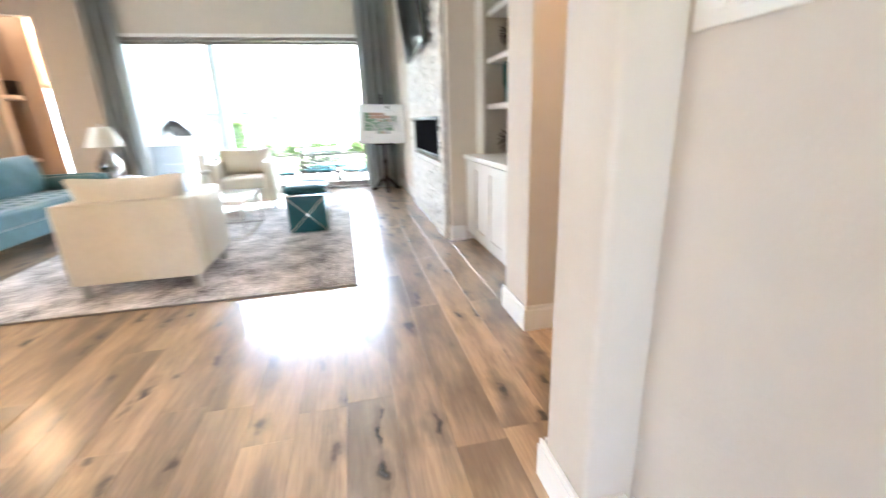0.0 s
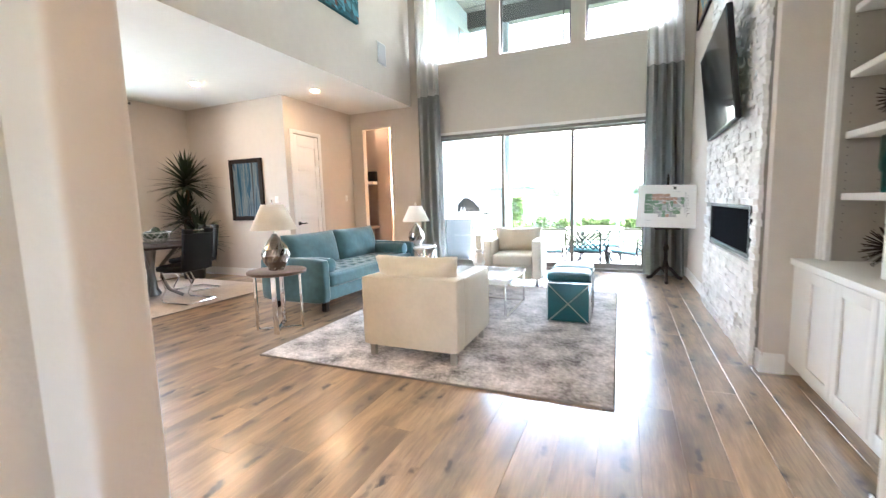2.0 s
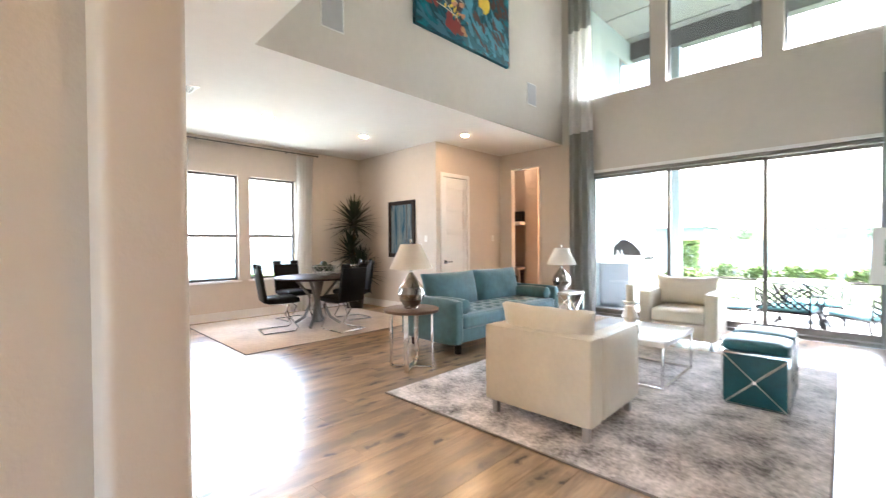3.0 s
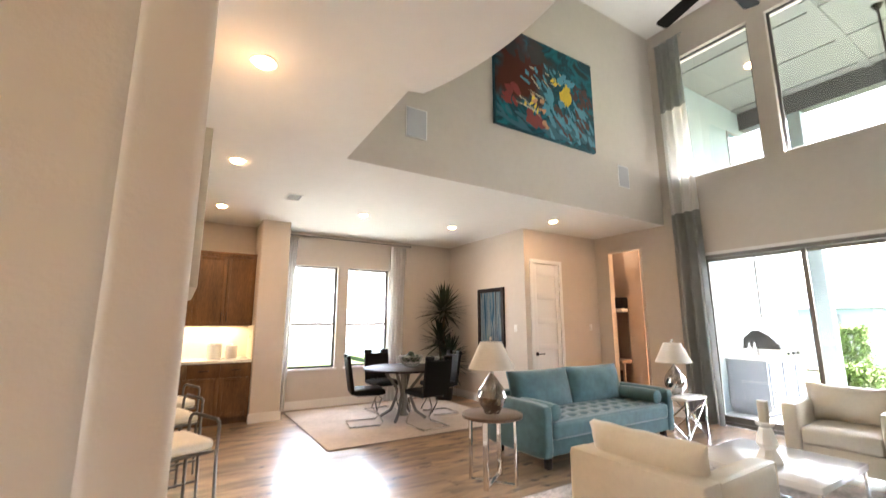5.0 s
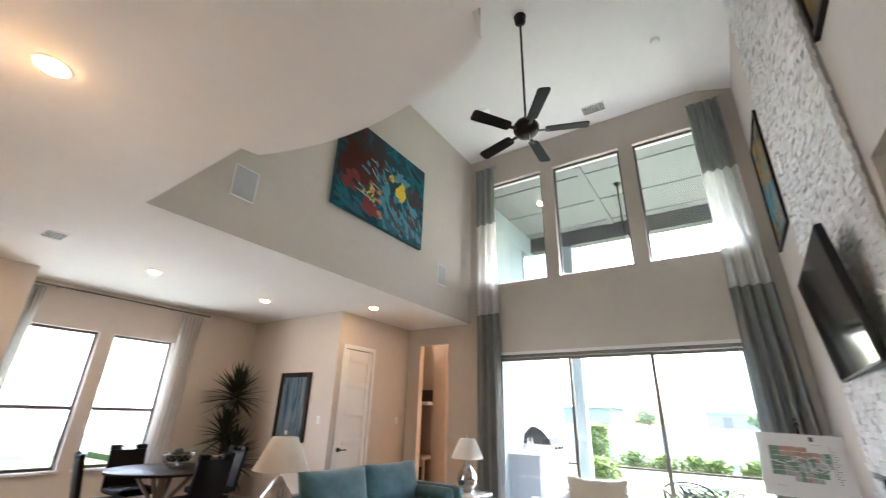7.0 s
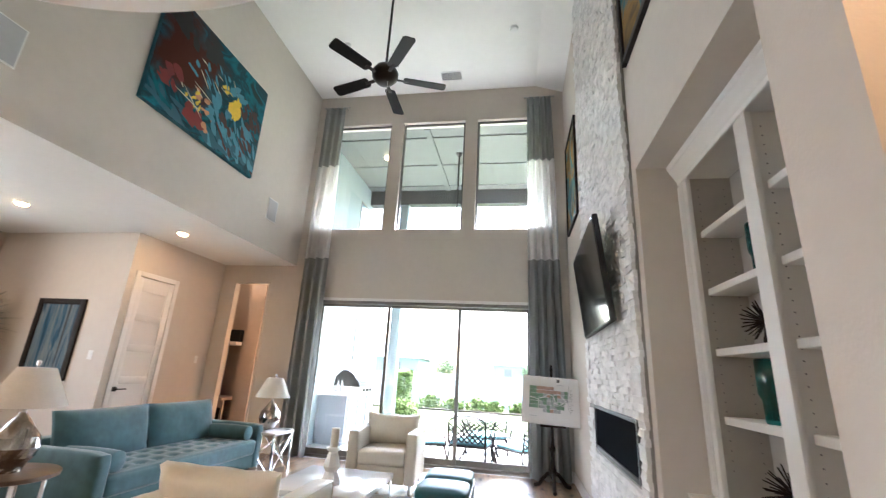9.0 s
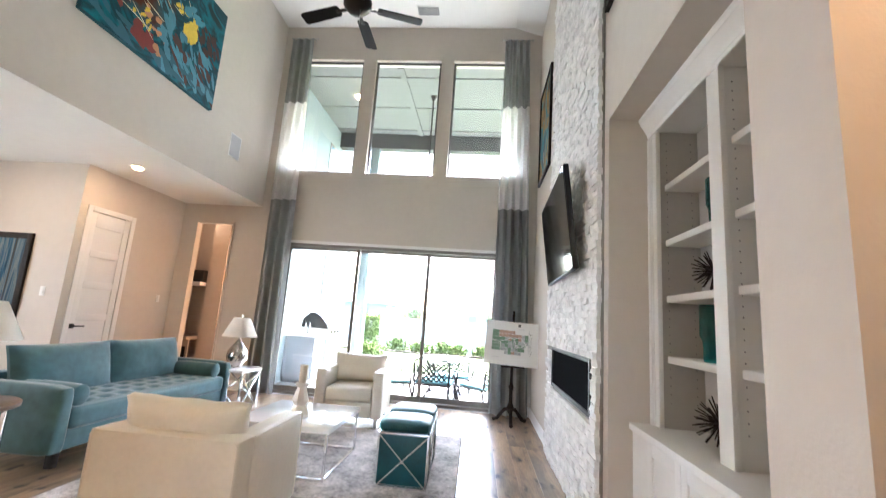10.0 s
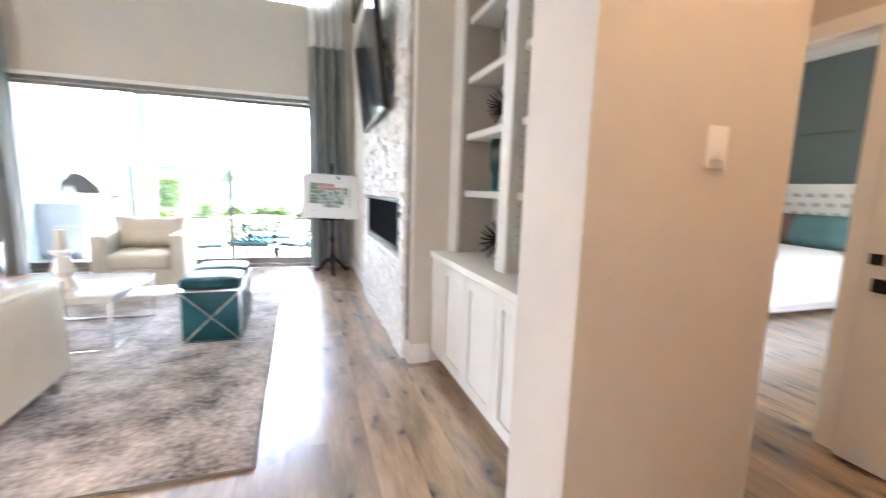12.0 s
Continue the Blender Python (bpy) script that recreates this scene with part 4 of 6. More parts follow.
# fireplace, television, paintings
fp = thing("fireplace", "black linear glass fireplace set in the stone wall", "fireplace")
part("frame", B((1.45, 4.62, 0.755, 1.49, 4.655, 1.15), (1.45, 6.125, 0.755, 1.49, 6.16, 1.15), (1.45, 4.655, 0.755, 1.49, 6.125, 0.785), (1.45, 4.655, 1.12, 1.49, 6.125, 1.15), bev=0.003), M_BLACK, fp)
part("glass", B((1.463, 4.655, 0.785, 1.475, 6.125, 1.12)), M_FIRE, fp, "dark reflective fire glass")
tv = thing("television", "black flat television tilted on a wall bracket", "television", pose(1.478, 5.53, 2.24, 0, -6.5, -2))
part("bezel", box(bmnew(), -0.14, -0.76, -0.425, -0.095, 0.76, 0.425, 0.008), M_BLACK, tv)
part("screen", box(bmnew(), -0.1435, -0.745, -0.41, -0.139, 0.745, 0.41), M_BLKGLS, tv, "dark glossy screen")
part("bracket", B((-0.1, -0.25, -0.2, 0.05, 0.25, -0.14), (-0.1, -0.25, 0.14, 0.05, 0.25, 0.2), (-0.1, -0.05, -0.2, -0.05, 0.05, 0.2)), M_BLACK, tv)


rng = random.Random(4)
art = thing("painting", "large teal, red and yellow abstract canvas on the upper wall", "painting", pose(XS, 5.57, 4.65))
part("canvas", box(bmnew(), 0.0, -0.95, -0.72, 0.055, 0.95, 0.71, 0.004), M_ART, art)
part("painted_edge", B((0.0, -0.953, -0.723, 0.05, -0.95, 0.713), (0.0, -0.95, -0.723, 0.05, 0.95, -0.72)), M_ARTB, art)


def on_art(u, v, d):
    return (0.057 + d, u, v)


def strokes(n, box_, size, slant, mt, thin=0.3):
    """Slanting brush strokes: long tapered dabs that follow one direction."""
    (u0, v0), (u1, v1) = box_
    bm = bmnew()
    for _ in range(n):
        u, v = rng.uniform(u0, u1), rng.uniform(v0, v1)
        a = math.radians(slant + rng.uniform(-25, 25))
        ln, wd = size * rng.uniform(0.5, 1.3), size * thin * rng.uniform(0.5, 1.2)
        d = rng.uniform(0.0, 0.003)
        ring = []
        for i in range(10):
            t = 2 * math.pi * i / 10
            p, q = ln * math.cos(t) * rng.uniform(0.75, 1.15), wd * math.sin(t) * rng.uniform(0.6, 1.3)
            x, z = u + p * math.cos(a) - q * math.sin(a), v + p * math.sin(a) + q * math.cos(a)
            ring.append(bm.verts.new(on_art(max(-0.945, min(0.945, x)), max(-0.715, min(0.705, z)), d)))
        bm.faces.new(ring)
    tagged(part("paint_layer", bm, mt, art, smooth=False), kind="stuff")


strokes(26, ((-0.9, -0.7), (0.9, -0.5)), 0.16, -28, M_ARTB)
strokes(40, ((-0.1, -0.68), (0.9, -0.05)), 0.13, -50, M_PALEB, 0.35)
strokes(22, ((0.0, -0.6), (0.9, -0.05)), 0.12, -55, M_MAROON, 0.35)
strokes(12, ((0.45, 0.0), (0.92, 0.25)), 0.09, -60, M_MAROON, 0.5)
strokes(14, ((-0.8, 0.35), (-0.05, 0.66)), 0.17, -35, M_BLACK, 0.4)
strokes(12, ((-0.5, 0.0), (0.2, 0.5)), 0.09, -45, M_PALEB, 0.3)
strokes(5, ((0.2, 0.2), (0.5, 0.33)), 0.12, 15, M_PALEB, 0.5)
strokes(6, ((-0.8, -0.5), (-0.55, -0.15)), 0.11, -35, M_RED, 0.5)
strokes(8, ((-0.4, -0.58), (-0.15, -0.42)), 0.10, -30, M_RED, 0.6)
strokes(5, ((-0.35, -0.35), (0.0, -0.15)), 0.06, 20, M_ORG, 0.6)
strokes(5, ((-0.1, -0.6), (0.1, -0.4)), 0.09, -40, M_ORG, 0.4)
strokes(16, ((0.26, -0.1), (0.44, 0.1)), 0.09, 80, M_YEL, 0.6)
strokes(5, ((0.05, 0.12), (0.25, 0.2)), 0.05, 20, M_YEL, 0.6)
strokes(6, ((-0.45, -0.45), (-0.2, -0.2)), 0.05, 60, M_YEL, 0.4)
strokes(9, ((-0.6, -0.35), (0.3, 0.3)), 0.10, -28, M_CREAMP, 0.08)
strokes(3, ((-0.5, -0.4), (0.2, -0.05)), 0.2, -25, M_CREAMP, 0.04)


def framed(name, label, m, w, h, canvas, fw=0.05, wood=None, note="dark brown wooden frame"):
    p = thing(name, label, "painting", m)
    part("frame", B((-w / 2, -0.035, -h / 2, -w / 2 + fw, 0, h / 2), (w / 2 - fw, -0.035, -h / 2, w / 2, 0, h / 2), (-w / 2 + fw, -0.035, -h / 2, w / 2 - fw, 0, -h / 2 + fw), (-w / 2 + fw, -0.035, h / 2 - fw, w / 2 - fw, 0, h / 2), bev=0.004), wood or M_DARKW, p, note)
    part("canvas", B((-w / 2 + fw, -0.018, -h / 2 + fw, w / 2 - fw, -0.004, h / 2 - fw)), canvas, p)
    return p


framed("framed_painting", "blue striped abstract in a dark wooden frame", pose(-5.5, 6.37, 1.54), 0.77, 1.07, M_ART2, 0.075)
framed("framed_painting", "tall teal and ochre abstract in a black frame", pose(XR, 7.42, 4.24, 0, 0, -90), 1.02, 1.5, M_ART3)
framed("framed_painting", "grey abstract in a dark frame above the bookcase", pose(XR, 3.75, 4.45, 0, 0, -90), 1.25, 1.55, M_ART3)
framed("framed_painting", "pale framed panel hung on the entry side wall", pose(-1.75, 1.492, 1.905, 0, 0, 180), 1.1, 0.66, M_BOARD, 0.06, M_PALEF, "pale wooden frame")

# ceiling fan
fan = thing("ceiling_fan", "dark bronze five-blade ceiling fan on a long downrod", "ceiling fan", pose(-0.84, 5.46, 0))
part("canopy", lathe(bmnew(), [(0.02, 6.38), (0.07, 6.42), (0.085, ZH)], seg=20), M_BRONZE, fan)
part("downrod", cyl(bmnew(), (0, 0, 4.8), (0, 0, 6.42), 0.015, seg=10), M_BRONZE, fan)
part("motor", lathe(bmnew(), [(0.04, 4.56), (0.1, 4.58), (0.15, 4.64), (0.155, 4.70), (0.12, 4.76), (0.05, 4.80), (0.02, 4.86)], seg=28), M_BRONZE, fan)
for k in range(5):
    a = 2 * math.pi * k / 5 + 0.35
    m = pose(0, 0, 4.64, 0, 0, math.degrees(a)) @ pose(0, 0, 0, 11, 0, 0)
    bl = bmnew()
    box(bl, 0.22, -0.065, -0.005, 0.72, 0.065, 0.005)
    for v in bl.verts:
        if v.co.x > 0.5:
            v.co.y *= 1.15
    es = [e for e in bl.edges if abs(e.verts[0].co.z - e.verts[1].co.z) > 0.005]
    bmesh.ops.bevel(bl, geom=es, offset=0.035, segments=4, profile=0.5, affect="EDGES")
    bmesh.ops.transform(bl, matrix=m, verts=bl.verts)
    b_ = part("blade", bl, M_BLADE, fan)
    ir = box(bmnew(), 0.12, -0.022, -0.012, 0.27, 0.022, -0.005, 0.003)
    bmesh.ops.transform(ir, matrix=m, verts=ir.verts)
    part("blade_iron", ir, M_BRONZE, b_)
part("pull_chain", cyl(bmnew(), (0.05, -0.03, 4.38), (0.05, -0.03, 4.58), 0.003, seg=6), M_STEEL, fan)

# curtains
def curtain(label, x0b, x1b, x0t, x1t, y, folds, seed):
    c = thing("curtain", label, "curtain", pose(0, y, 0), "banded living room curtains")
    rg = random.Random(seed)
    amp = [rg.uniform(0.045, 0.075) for _ in range(folds + 1)]
    n = folds * 14

    def sheet(z0, z1, rows):
        bm = bmnew()
        g = []
        for r in range(rows + 1):
            z = z0 + (z1 - z0) * r / rows
            f = z / 6.22
            a, b = x0b + (x0t - x0b) * f, x1b + (x1t - x1b) * f
            row = []
            for i in range(n + 1):
                u = i / n
                am = amp[int(u * folds)] * (1.0 - 0.45 * f)
                row.append(bm.verts.new((a + (b - a) * u, am * math.sin(2 * math.pi * folds * u + 0.5 * math.sin(z * 0.7)), z)))
            g.append(row)
        for r in range(rows):
            for i in range(n):
                bm.faces.new((g[r][i], g[r][i + 1], g[r + 1][i + 1], g[r + 1][i]))
        ret = bmesh.ops.solidify(bm, geom=bm.faces[:], thickness=0.006)
        return bm
    part("lower_panel", sheet(0.015, 3.17, 10), M_CURG, c, "sage grey lower band")
    part("middle_panel", sheet(3.17, 4.95, 6), M_CURW, c, "white middle band")
    part("upper_panel", sheet(4.95, 6.2, 5), M_CURG, c, "sage grey top band")
    xa, xb = min(x0t, x1t) - 0.03, max(x0t, x1t) + 0.05
    part("rod", cyl(bmnew(), (xa, 0.02, 6.22), (xb, 0.02, 6.22), 0.011, seg=10), M_STEEL, c)
    for x in (xa, xb):
        part("finial", lathe(bmnew(), [(0.0001, -0.02), (0.018, -0.01), (0.018, 0.01), (0.0001, 0.02)], (x, 0.02, 6.22), 10), M_STEEL, c)
    part("bracket", cyl(bmnew(), (xb - 0.06, 0.02, 6.22), (xb - 0.06, 8.23 - y, 6.22), 0.008, seg=8), M_STEEL, c)
    return c


curtain("floor-to-ceiling grey and white banded curtain by the dining side", -2.98, -2.50, -2.98, -2.58, 8.12, 3, 3)
curtain("floor-to-ceiling grey and white banded curtain by the fireplace", 0.88, 1.45, 0.86, 1.28, 8.12, 4, 5)
# ---- built-in bookcase in the niche ----
bc_ = thing("base_cabinet", "white shaker base cabinets built into the niche", "cabinet")
part("body", B((1.665, 2.802, 0.09, 2.05, 4.358, 0.765), (1.72, 2.802, 0.0, 2.05, 4.358, 0.09)), M_CASE, bc_)
for y0, y1 in ((2.93, 3.325), (3.33, 3.725), (3.73, 4.12)):
    d = part("door", B((1.655, y0, 0.10, 1.665, y1, 0.755)), M_CASE, bc_)
    part("door_frame", B((1.645, y0, 0.10, 1.655, y0 + 0.06, 0.755), (1.645, y1 - 0.06, 0.10, 1.655, y1, 0.755), (1.645, y0 + 0.06, 0.10, 1.655, y1 - 0.06, 0.165), (1.645, y0 + 0.06, 0.69, 1.655, y1 - 0.06, 0.755), bev=0.002), M_CASE, d)
part("filler", B((1.648, 4.125, 0.09, 1.665, 4.358, 0.755)), M_CASE, bc_)
part("filler", B((1.648, 2.802, 0.09, 1.665, 2.925, 0.755)), M_CASE, bc_)
solo("countertop", box(bmnew(), 1.625, 2.802, 0.765, 2.058, 4.358, 0.805, 0.004), M_CASE, "white painted ledge above the base cabinets", "countertop")
bk = thing("bookcase", "white built-in bookcase with fluted casing and adjustable shelves", "bookcase")
FX = 1.765
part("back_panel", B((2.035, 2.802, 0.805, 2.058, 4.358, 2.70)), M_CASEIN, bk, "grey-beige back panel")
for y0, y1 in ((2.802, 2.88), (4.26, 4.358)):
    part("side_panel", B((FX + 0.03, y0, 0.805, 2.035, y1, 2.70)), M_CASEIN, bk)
part("divider", B((FX + 0.03, 3.525, 0.805, 2.035, 3.605, 2.70)), M_CASE, bk)
for y0, y1 in ((2.804, 2.89), (4.25, 4.356), (3.509, 3.619)):
    part("stile", B((FX, y0, 0.806, FX + 0.03, y1, 2.68), bev=0.004), M_CASE, bk)
part("casing_bead", B((FX - 0.014, 4.315, 0.806, FX - 0.001, 4.356, 2.66), (FX - 0.008, 4.295, 0.806, FX - 0.001, 4.314, 2.66), bev=0.003), M_CASE, bk)
part("top_rail", B((FX, 2.804, 2.68, 2.03, 4.356, 2.72)), M_CASE, bk)
cr = bmnew()
prof = [(FX, 2.672), (FX - 0.008, 2.675), (FX - 0.012, 2.69), (FX - 0.012, 2.70), (FX - 0.02, 2.708), (FX - 0.024, 2.722), (FX - 0.036, 2.74), (FX - 0.05, 2.762), (FX - 0.056, 2.772), (FX - 0.056, 2.782), (FX - 0.064, 2.787), (FX - 0.068, 2.797), (FX - 0.068, 2.813), (FX, 2.813)]
ra = [cr.verts.new((x, 2.804, z)) for x, z in prof]
rb = [cr.verts.new((x, 4.356, z)) for x, z in prof]
for i in range(len(prof)):
    k = (i + 1) % len(prof)
    cr.faces.new((ra[i], ra[k], rb[k], rb[i]))
cr.faces.new(ra[::-1]), cr.faces.new(rb)
part("crown", cr, M_CASE, bk, "moulded white crown")
SHELVES = (1.224, 1.59, 1.945, 2.31)
for y0, y1 in ((2.882, 3.523), (3.607, 4.258)):
    for z in SHELVES:
        part("shelf", B((1.822, y0, z - 0.04, 2.034, y1, z), bev=0.003), M_CASE, bk)
for y, s in ((4.2595, -1), (3.6055, 1), (3.5245, -1)):
    for x in (1.838, 1.99):
        hl = bmnew()
        for k in range(34):
            z = 0.95 + k * 0.05
            box(hl, x - 0.003, min(y, y + 0.0012 * s), z - 0.003, x + 0.003, max(y, y + 0.0012 * s), z + 0.003)
        tagged(part("peg_hole", hl, M_INK, bk, smooth=False), kind="stuff")


def urchin(label, at, r, seed):
    u = thing("urchin_ornament", label, "ornament", pose(*at), "spiky ornaments")
    part("core", lathe(bmnew(), [(0.0001, r * 0.75), (r * 0.17, r * 0.85), (r * 0.24, r), (r * 0.17, r * 1.15), (0.0001, r * 1.25)], seg=12), M_DARKW, u)
    rg = random.Random(seed)
    for k in range(70):
        z = 1 - 2 * (k + 0.5) / 70
        a = k * 2.39996
        q = math.sqrt(1 - z * z)
        d = Vector((q * math.cos(a), q * math.sin(a), z))
        ln = r * rg.uniform(0.88, 1.0)
        if d.z * ln < -r + 0.002:
            ln = r * 0.98
        part("spike", cyl(bmnew(), d * r * 0.15 + Vector((0, 0, r)), d * ln + Vector((0, 0, r)), 0.0042, 0.003, 5), M_DARKW, u)
    return u


urchin("brown wooden spiked ball on a bookcase shelf", (1.90, 3.86, SHELVES[1]), 0.115, 1)
urchin("brown wooden spiked ball on the cabinet ledge", (1.90, 3.85, 0.805), 0.13, 2)


def vase(label, at, h, r):
    v = thing("vase", label, "vase", pose(*at), "teal glass vases")
    part("body", lathe(bmnew(), [(r * 0.75, 0.0), (r * 0.8, 0.01), (r * 0.82, h * 0.35), (r, h * 0.45), (r, h * 0.97), (r * 0.93, h), (r * 0.9, h * 0.97), (r * 0.9, h * 0.47), (r * 0.72, h * 0.35), (r * 0.7, 0.02)], seg=28), M_TEALG, v)
    return v


vase("tall teal glass vase on an upper shelf", (1.92, 3.83, SHELVES[2]), 0.27, 0.06)
vase("teal glass vase with clear base on a shelf", (1.91, 3.885, SHELVES[0]), 0.30, 0.076)
bsk = thing("desk_ornament", "small black metal ornament on a lower shelf", "ornament", pose(1.9, 3.18, SHELVES[1]))
part("body", lathe(bmnew(), [(0.05, 0), (0.05, 0.01), (0.012, 0.03), (0.012, 0.12), (0.03, 0.15), (0.0001, 0.17)], seg=12), M_BLACK, bsk)

# ---- dining corner ----
dt = thing("dining_table", "round dark dining table on a chrome trestle base", "dining table", pose(-5.34, 4.50, 0.012))
part("top", lathe(bmnew(), [(0.5, 0.715), (0.62, 0.725), (0.625, 0.75), (0.615, 0.757)], seg=48), M_DARKW, dt, "dark glossy round top")
part("column", lathe(bmnew(), [(0.09, 0.05), (0.05, 0.12), (0.045, 0.62), (0.11, 0.725)], seg=16), M_GUN, dt)
for k in range(4):
    a = math.radians(45 + 90 * k)
    c, s = math.cos(a), math.sin(a)
    part("strut", tube(bmnew(), [(0.34 * c, 0.34 * s, 0.72), (0.12 * c, 0.12 * s, 0.45), (0.12 * c, 0.12 * s, 0.3), (0.2 * c, 0.2 * s, 0.12), (0.36 * c, 0.36 * s, 0.022)], 0.024, 8), M_GUN, dt)


def dining_chair(label, m):
    c = thing("dining_chair", label, "chair", m, "black cantilever dining chairs")
    sb = pad(bmnew(), -0.22, -0.2, 0.42, 0.22, 0.25, 0.50, (0, 0, 0.012), 8, 0.025)
    part("seat", sb, M_BLKLTH, c)
    bk_ = bmnew()
    box(bk_, -0.22, -0.025, 0.0, 0.22, 0.025, 0.48, 0.012)
    part_m = pose(0, -0.205, 0.44, 9, 0, 0)
    bmesh.ops.transform(bk_, matrix=part_m, verts=bk_.verts)
    b = part("backrest", bk_, M_BLKLTH, c)
    for sx in (-1, 1):
        ht = box(bmnew(), min(sx * 0.22, sx * 0.09), -0.025, 0.48, max(sx * 0.22, sx * 0.09), 0.025, 0.54, 0.008)
        bmesh.ops.transform(ht, matrix=part_m, verts=ht.verts)
        part("back_horn", ht, M_BLKLTH, b)
    hb = tube(bmnew(), [(-0.1, 0, 0.522), (0.1, 0, 0.522)], 0.008, 6)
    bmesh.ops.transform(hb, matrix=part_m, verts=hb.verts)
    part("grip", hb, M_CHROME, b, "chrome grip bar")
    for s in (-1, 1):
        x = s * 0.18
        part("leg", tube(bmnew(), [(x, -0.15, 0.415), (x, 0.16, 0.41), (x, 0.2, 0.37), (x * 1.05, 0.13, 0.2), (x * 1.1, 0.22, 0.06), (x * 1.15, 0.18, 0.018), (x * 1.2, -0.24, 0.014)], 0.012, 8), M_CHROME, c, "bent chrome cantilever leg")
    part("foot_bar", tube(bmnew(), [(-0.216, -0.24, 0.014), (0.216, -0.24, 0.014)], 0.012, 8), M_CHROME, c)
    return c


d0 = dining_chair("black leather cantilever chair with cut-out top, pulled to the table", pose(-5.28, 3.86, 0.012, 0, 0, -12))
for x, y, r in ((-6.02, 4.45, -88), (-4.72, 4.56, 96), (-5.38, 5.16, 176)):
    copy_thing(d0, pose(x, y, 0.012, 0, 0, r))
bw = thing("wire_bowl", "woven silver wire bowl with green moss balls", "bowl", pose(-5.34, 4.62, 0.769))
rg = random.Random(7)
prof = [(0.06, 0.0), (0.11, 0.02), (0.16, 0.08), (0.185, 0.15)]
for k in range(14):
    a = 2 * math.pi * k / 14
    for sgn in (1, -1):
        part("wire", tube(bmnew(), [(r * math.cos(a + sgn * z * 5), r * math.sin(a + sgn * z * 5), z + 0.006) for r, z in prof], 0.0045, 5), M_BOWLG, bw)
for r, z in ((0.06, 0.006), (0.185, 0.156)):
    part("rim", tube(bmnew(), [(r * math.cos(t * math.pi / 12), r * math.sin(t * math.pi / 12), z) for t in range(24)], 0.006, 6, True), M_BOWLG, bw)
for k in range(7):
    a = 2 * math.pi * k / 6
    q = 0.09 if k < 6 else 0.0
    mb = bmnew()
    bmesh.ops.create_icosphere(mb, subdivisions=2, radius=0.055)
    for v in mb.verts:
        v.co *= 1 + 0.12 * rg.uniform(-1, 1)
    bmesh.ops.translate(mb, verts=mb.verts, vec=(q * math.cos(a), q * math.sin(a), 0.125 + 0.055 * (k == 6)))
    part("moss_ball", mb, M_LEAF, bw, "dark green moss ball")

# yucca in the corner
pl = thing("potted_plant", "tall dark yucca plant with spiky rosettes in a black pot", "plant", pose(-6.42, 5.9, 0))
part("pot", lathe(bmnew(), [(0.16, 0.0), (0.165, 0.01), (0.2, 0.40), (0.205, 0.42), (0.19, 0.42), (0.18, 0.38), (0.0001, 0.38)], seg=28), M_BLACK, pl, "glossy black planter")
part("soil", lathe(bmnew(), [(0.178, 0.375), (0.0001, 0.395)], seg=16), M_SOIL, pl)
rg = random.Random(11)


def rosette(at, n, ln, wd, droop):
    bm = bmnew()
    for k in range(n):
        a = k * 2.39996 + rg.uniform(-0.2, 0.2)
        el = math.radians(-18 + 98 * (k + 0.5) / n + rg.uniform(-8, 8))
        l_ = ln * rg.uniform(0.8, 1.08)
        u = Vector((math.cos(a), math.sin(a), 0))
        sd = Vector((-math.sin(a), math.cos(a), 0))
        low = Vector((0, 0, -0.16 * (1 - k / n)))
        pr = None
        for i in range(6):
            t = i / 5
            p = Vector(at) + low + u * (l_ * t * math.cos(el)) + Vector((0, 0, l_ * t * math.sin(el) - droop * t * t * l_))
            w = wd * (1 - t) ** 0.6 * (0.5 + 0.7 * min(1, t * 3)) + 0.0006
            c = Vector((0, 0, 0.008 * (1 - t)))
            q = (bm.verts.new(p + sd * w + c), bm.verts.new(p - c * 0.5), bm.verts.new(p - sd * w + c))
            if pr:
                bm.faces.new((pr[0], pr[1], q[1], q[0])), bm.faces.new((pr[1], pr[2], q[2], q[1]))
            pr = q
    return bm


for sx, sy, h, n, ln in ((0.0, 0.0, 1.76, 105, 0.60), (-0.06, -0.04, 1.16, 80, 0.50), (0.14, 0.03, 0.80, 95, 0.58)):
    part("stem", tube(bmnew(), [(sx * 0.4, sy * 0.4, 0.38), (sx, sy, 0.38 + (h - 0.38) * 0.5), (sx * 1.1, sy * 1.1, h)], 0.024, 8), M_STEM, pl)
    tagged(part("rosette", rosette((sx * 1.1, sy * 1.1, h), n, ln, 0.03, 0.16), M_LEAF, pl, "spiky dark green leaves", smooth=False), kind="stuff")

# dining curtains and rod
def side_curtain(label, y0, y1, seed):
    c = thing("curtain", label, "curtain", pose(-6.80, 0, 0), "white dining curtains")
    n, folds = 60, 5
    bm = bmnew()
    g = []
    for z in (0.02, 0.5, 1.0, 1.5, 2.0, 2.5, 2.93):
        f = z / 2.93
        row = []
        for i in range(n + 1):
            u = i / n
            y = y0 + (y1 - y0) * u - (0.05 + 0.12 * (1 - u)) * (1 - f) ** 1.5 + 0.02 * f ** 8 * (2 * u - 1)
            row.append(bm.verts.new((0.035 * math.sin(2 * math.pi * folds * u + 0.4 * math.sin(z * 2 + seed)), y, z)))
        g.append(row)
    for a, b in zip(g, g[1:]):
        for i in range(n):
            bm.faces.new((a[i], a[i + 1], b[i + 1], b[i]))
    bmesh.ops.solidify(bm, geom=bm.faces[:], thickness=0.005)
    part("panel", bm, M_CURD, c)
    return c


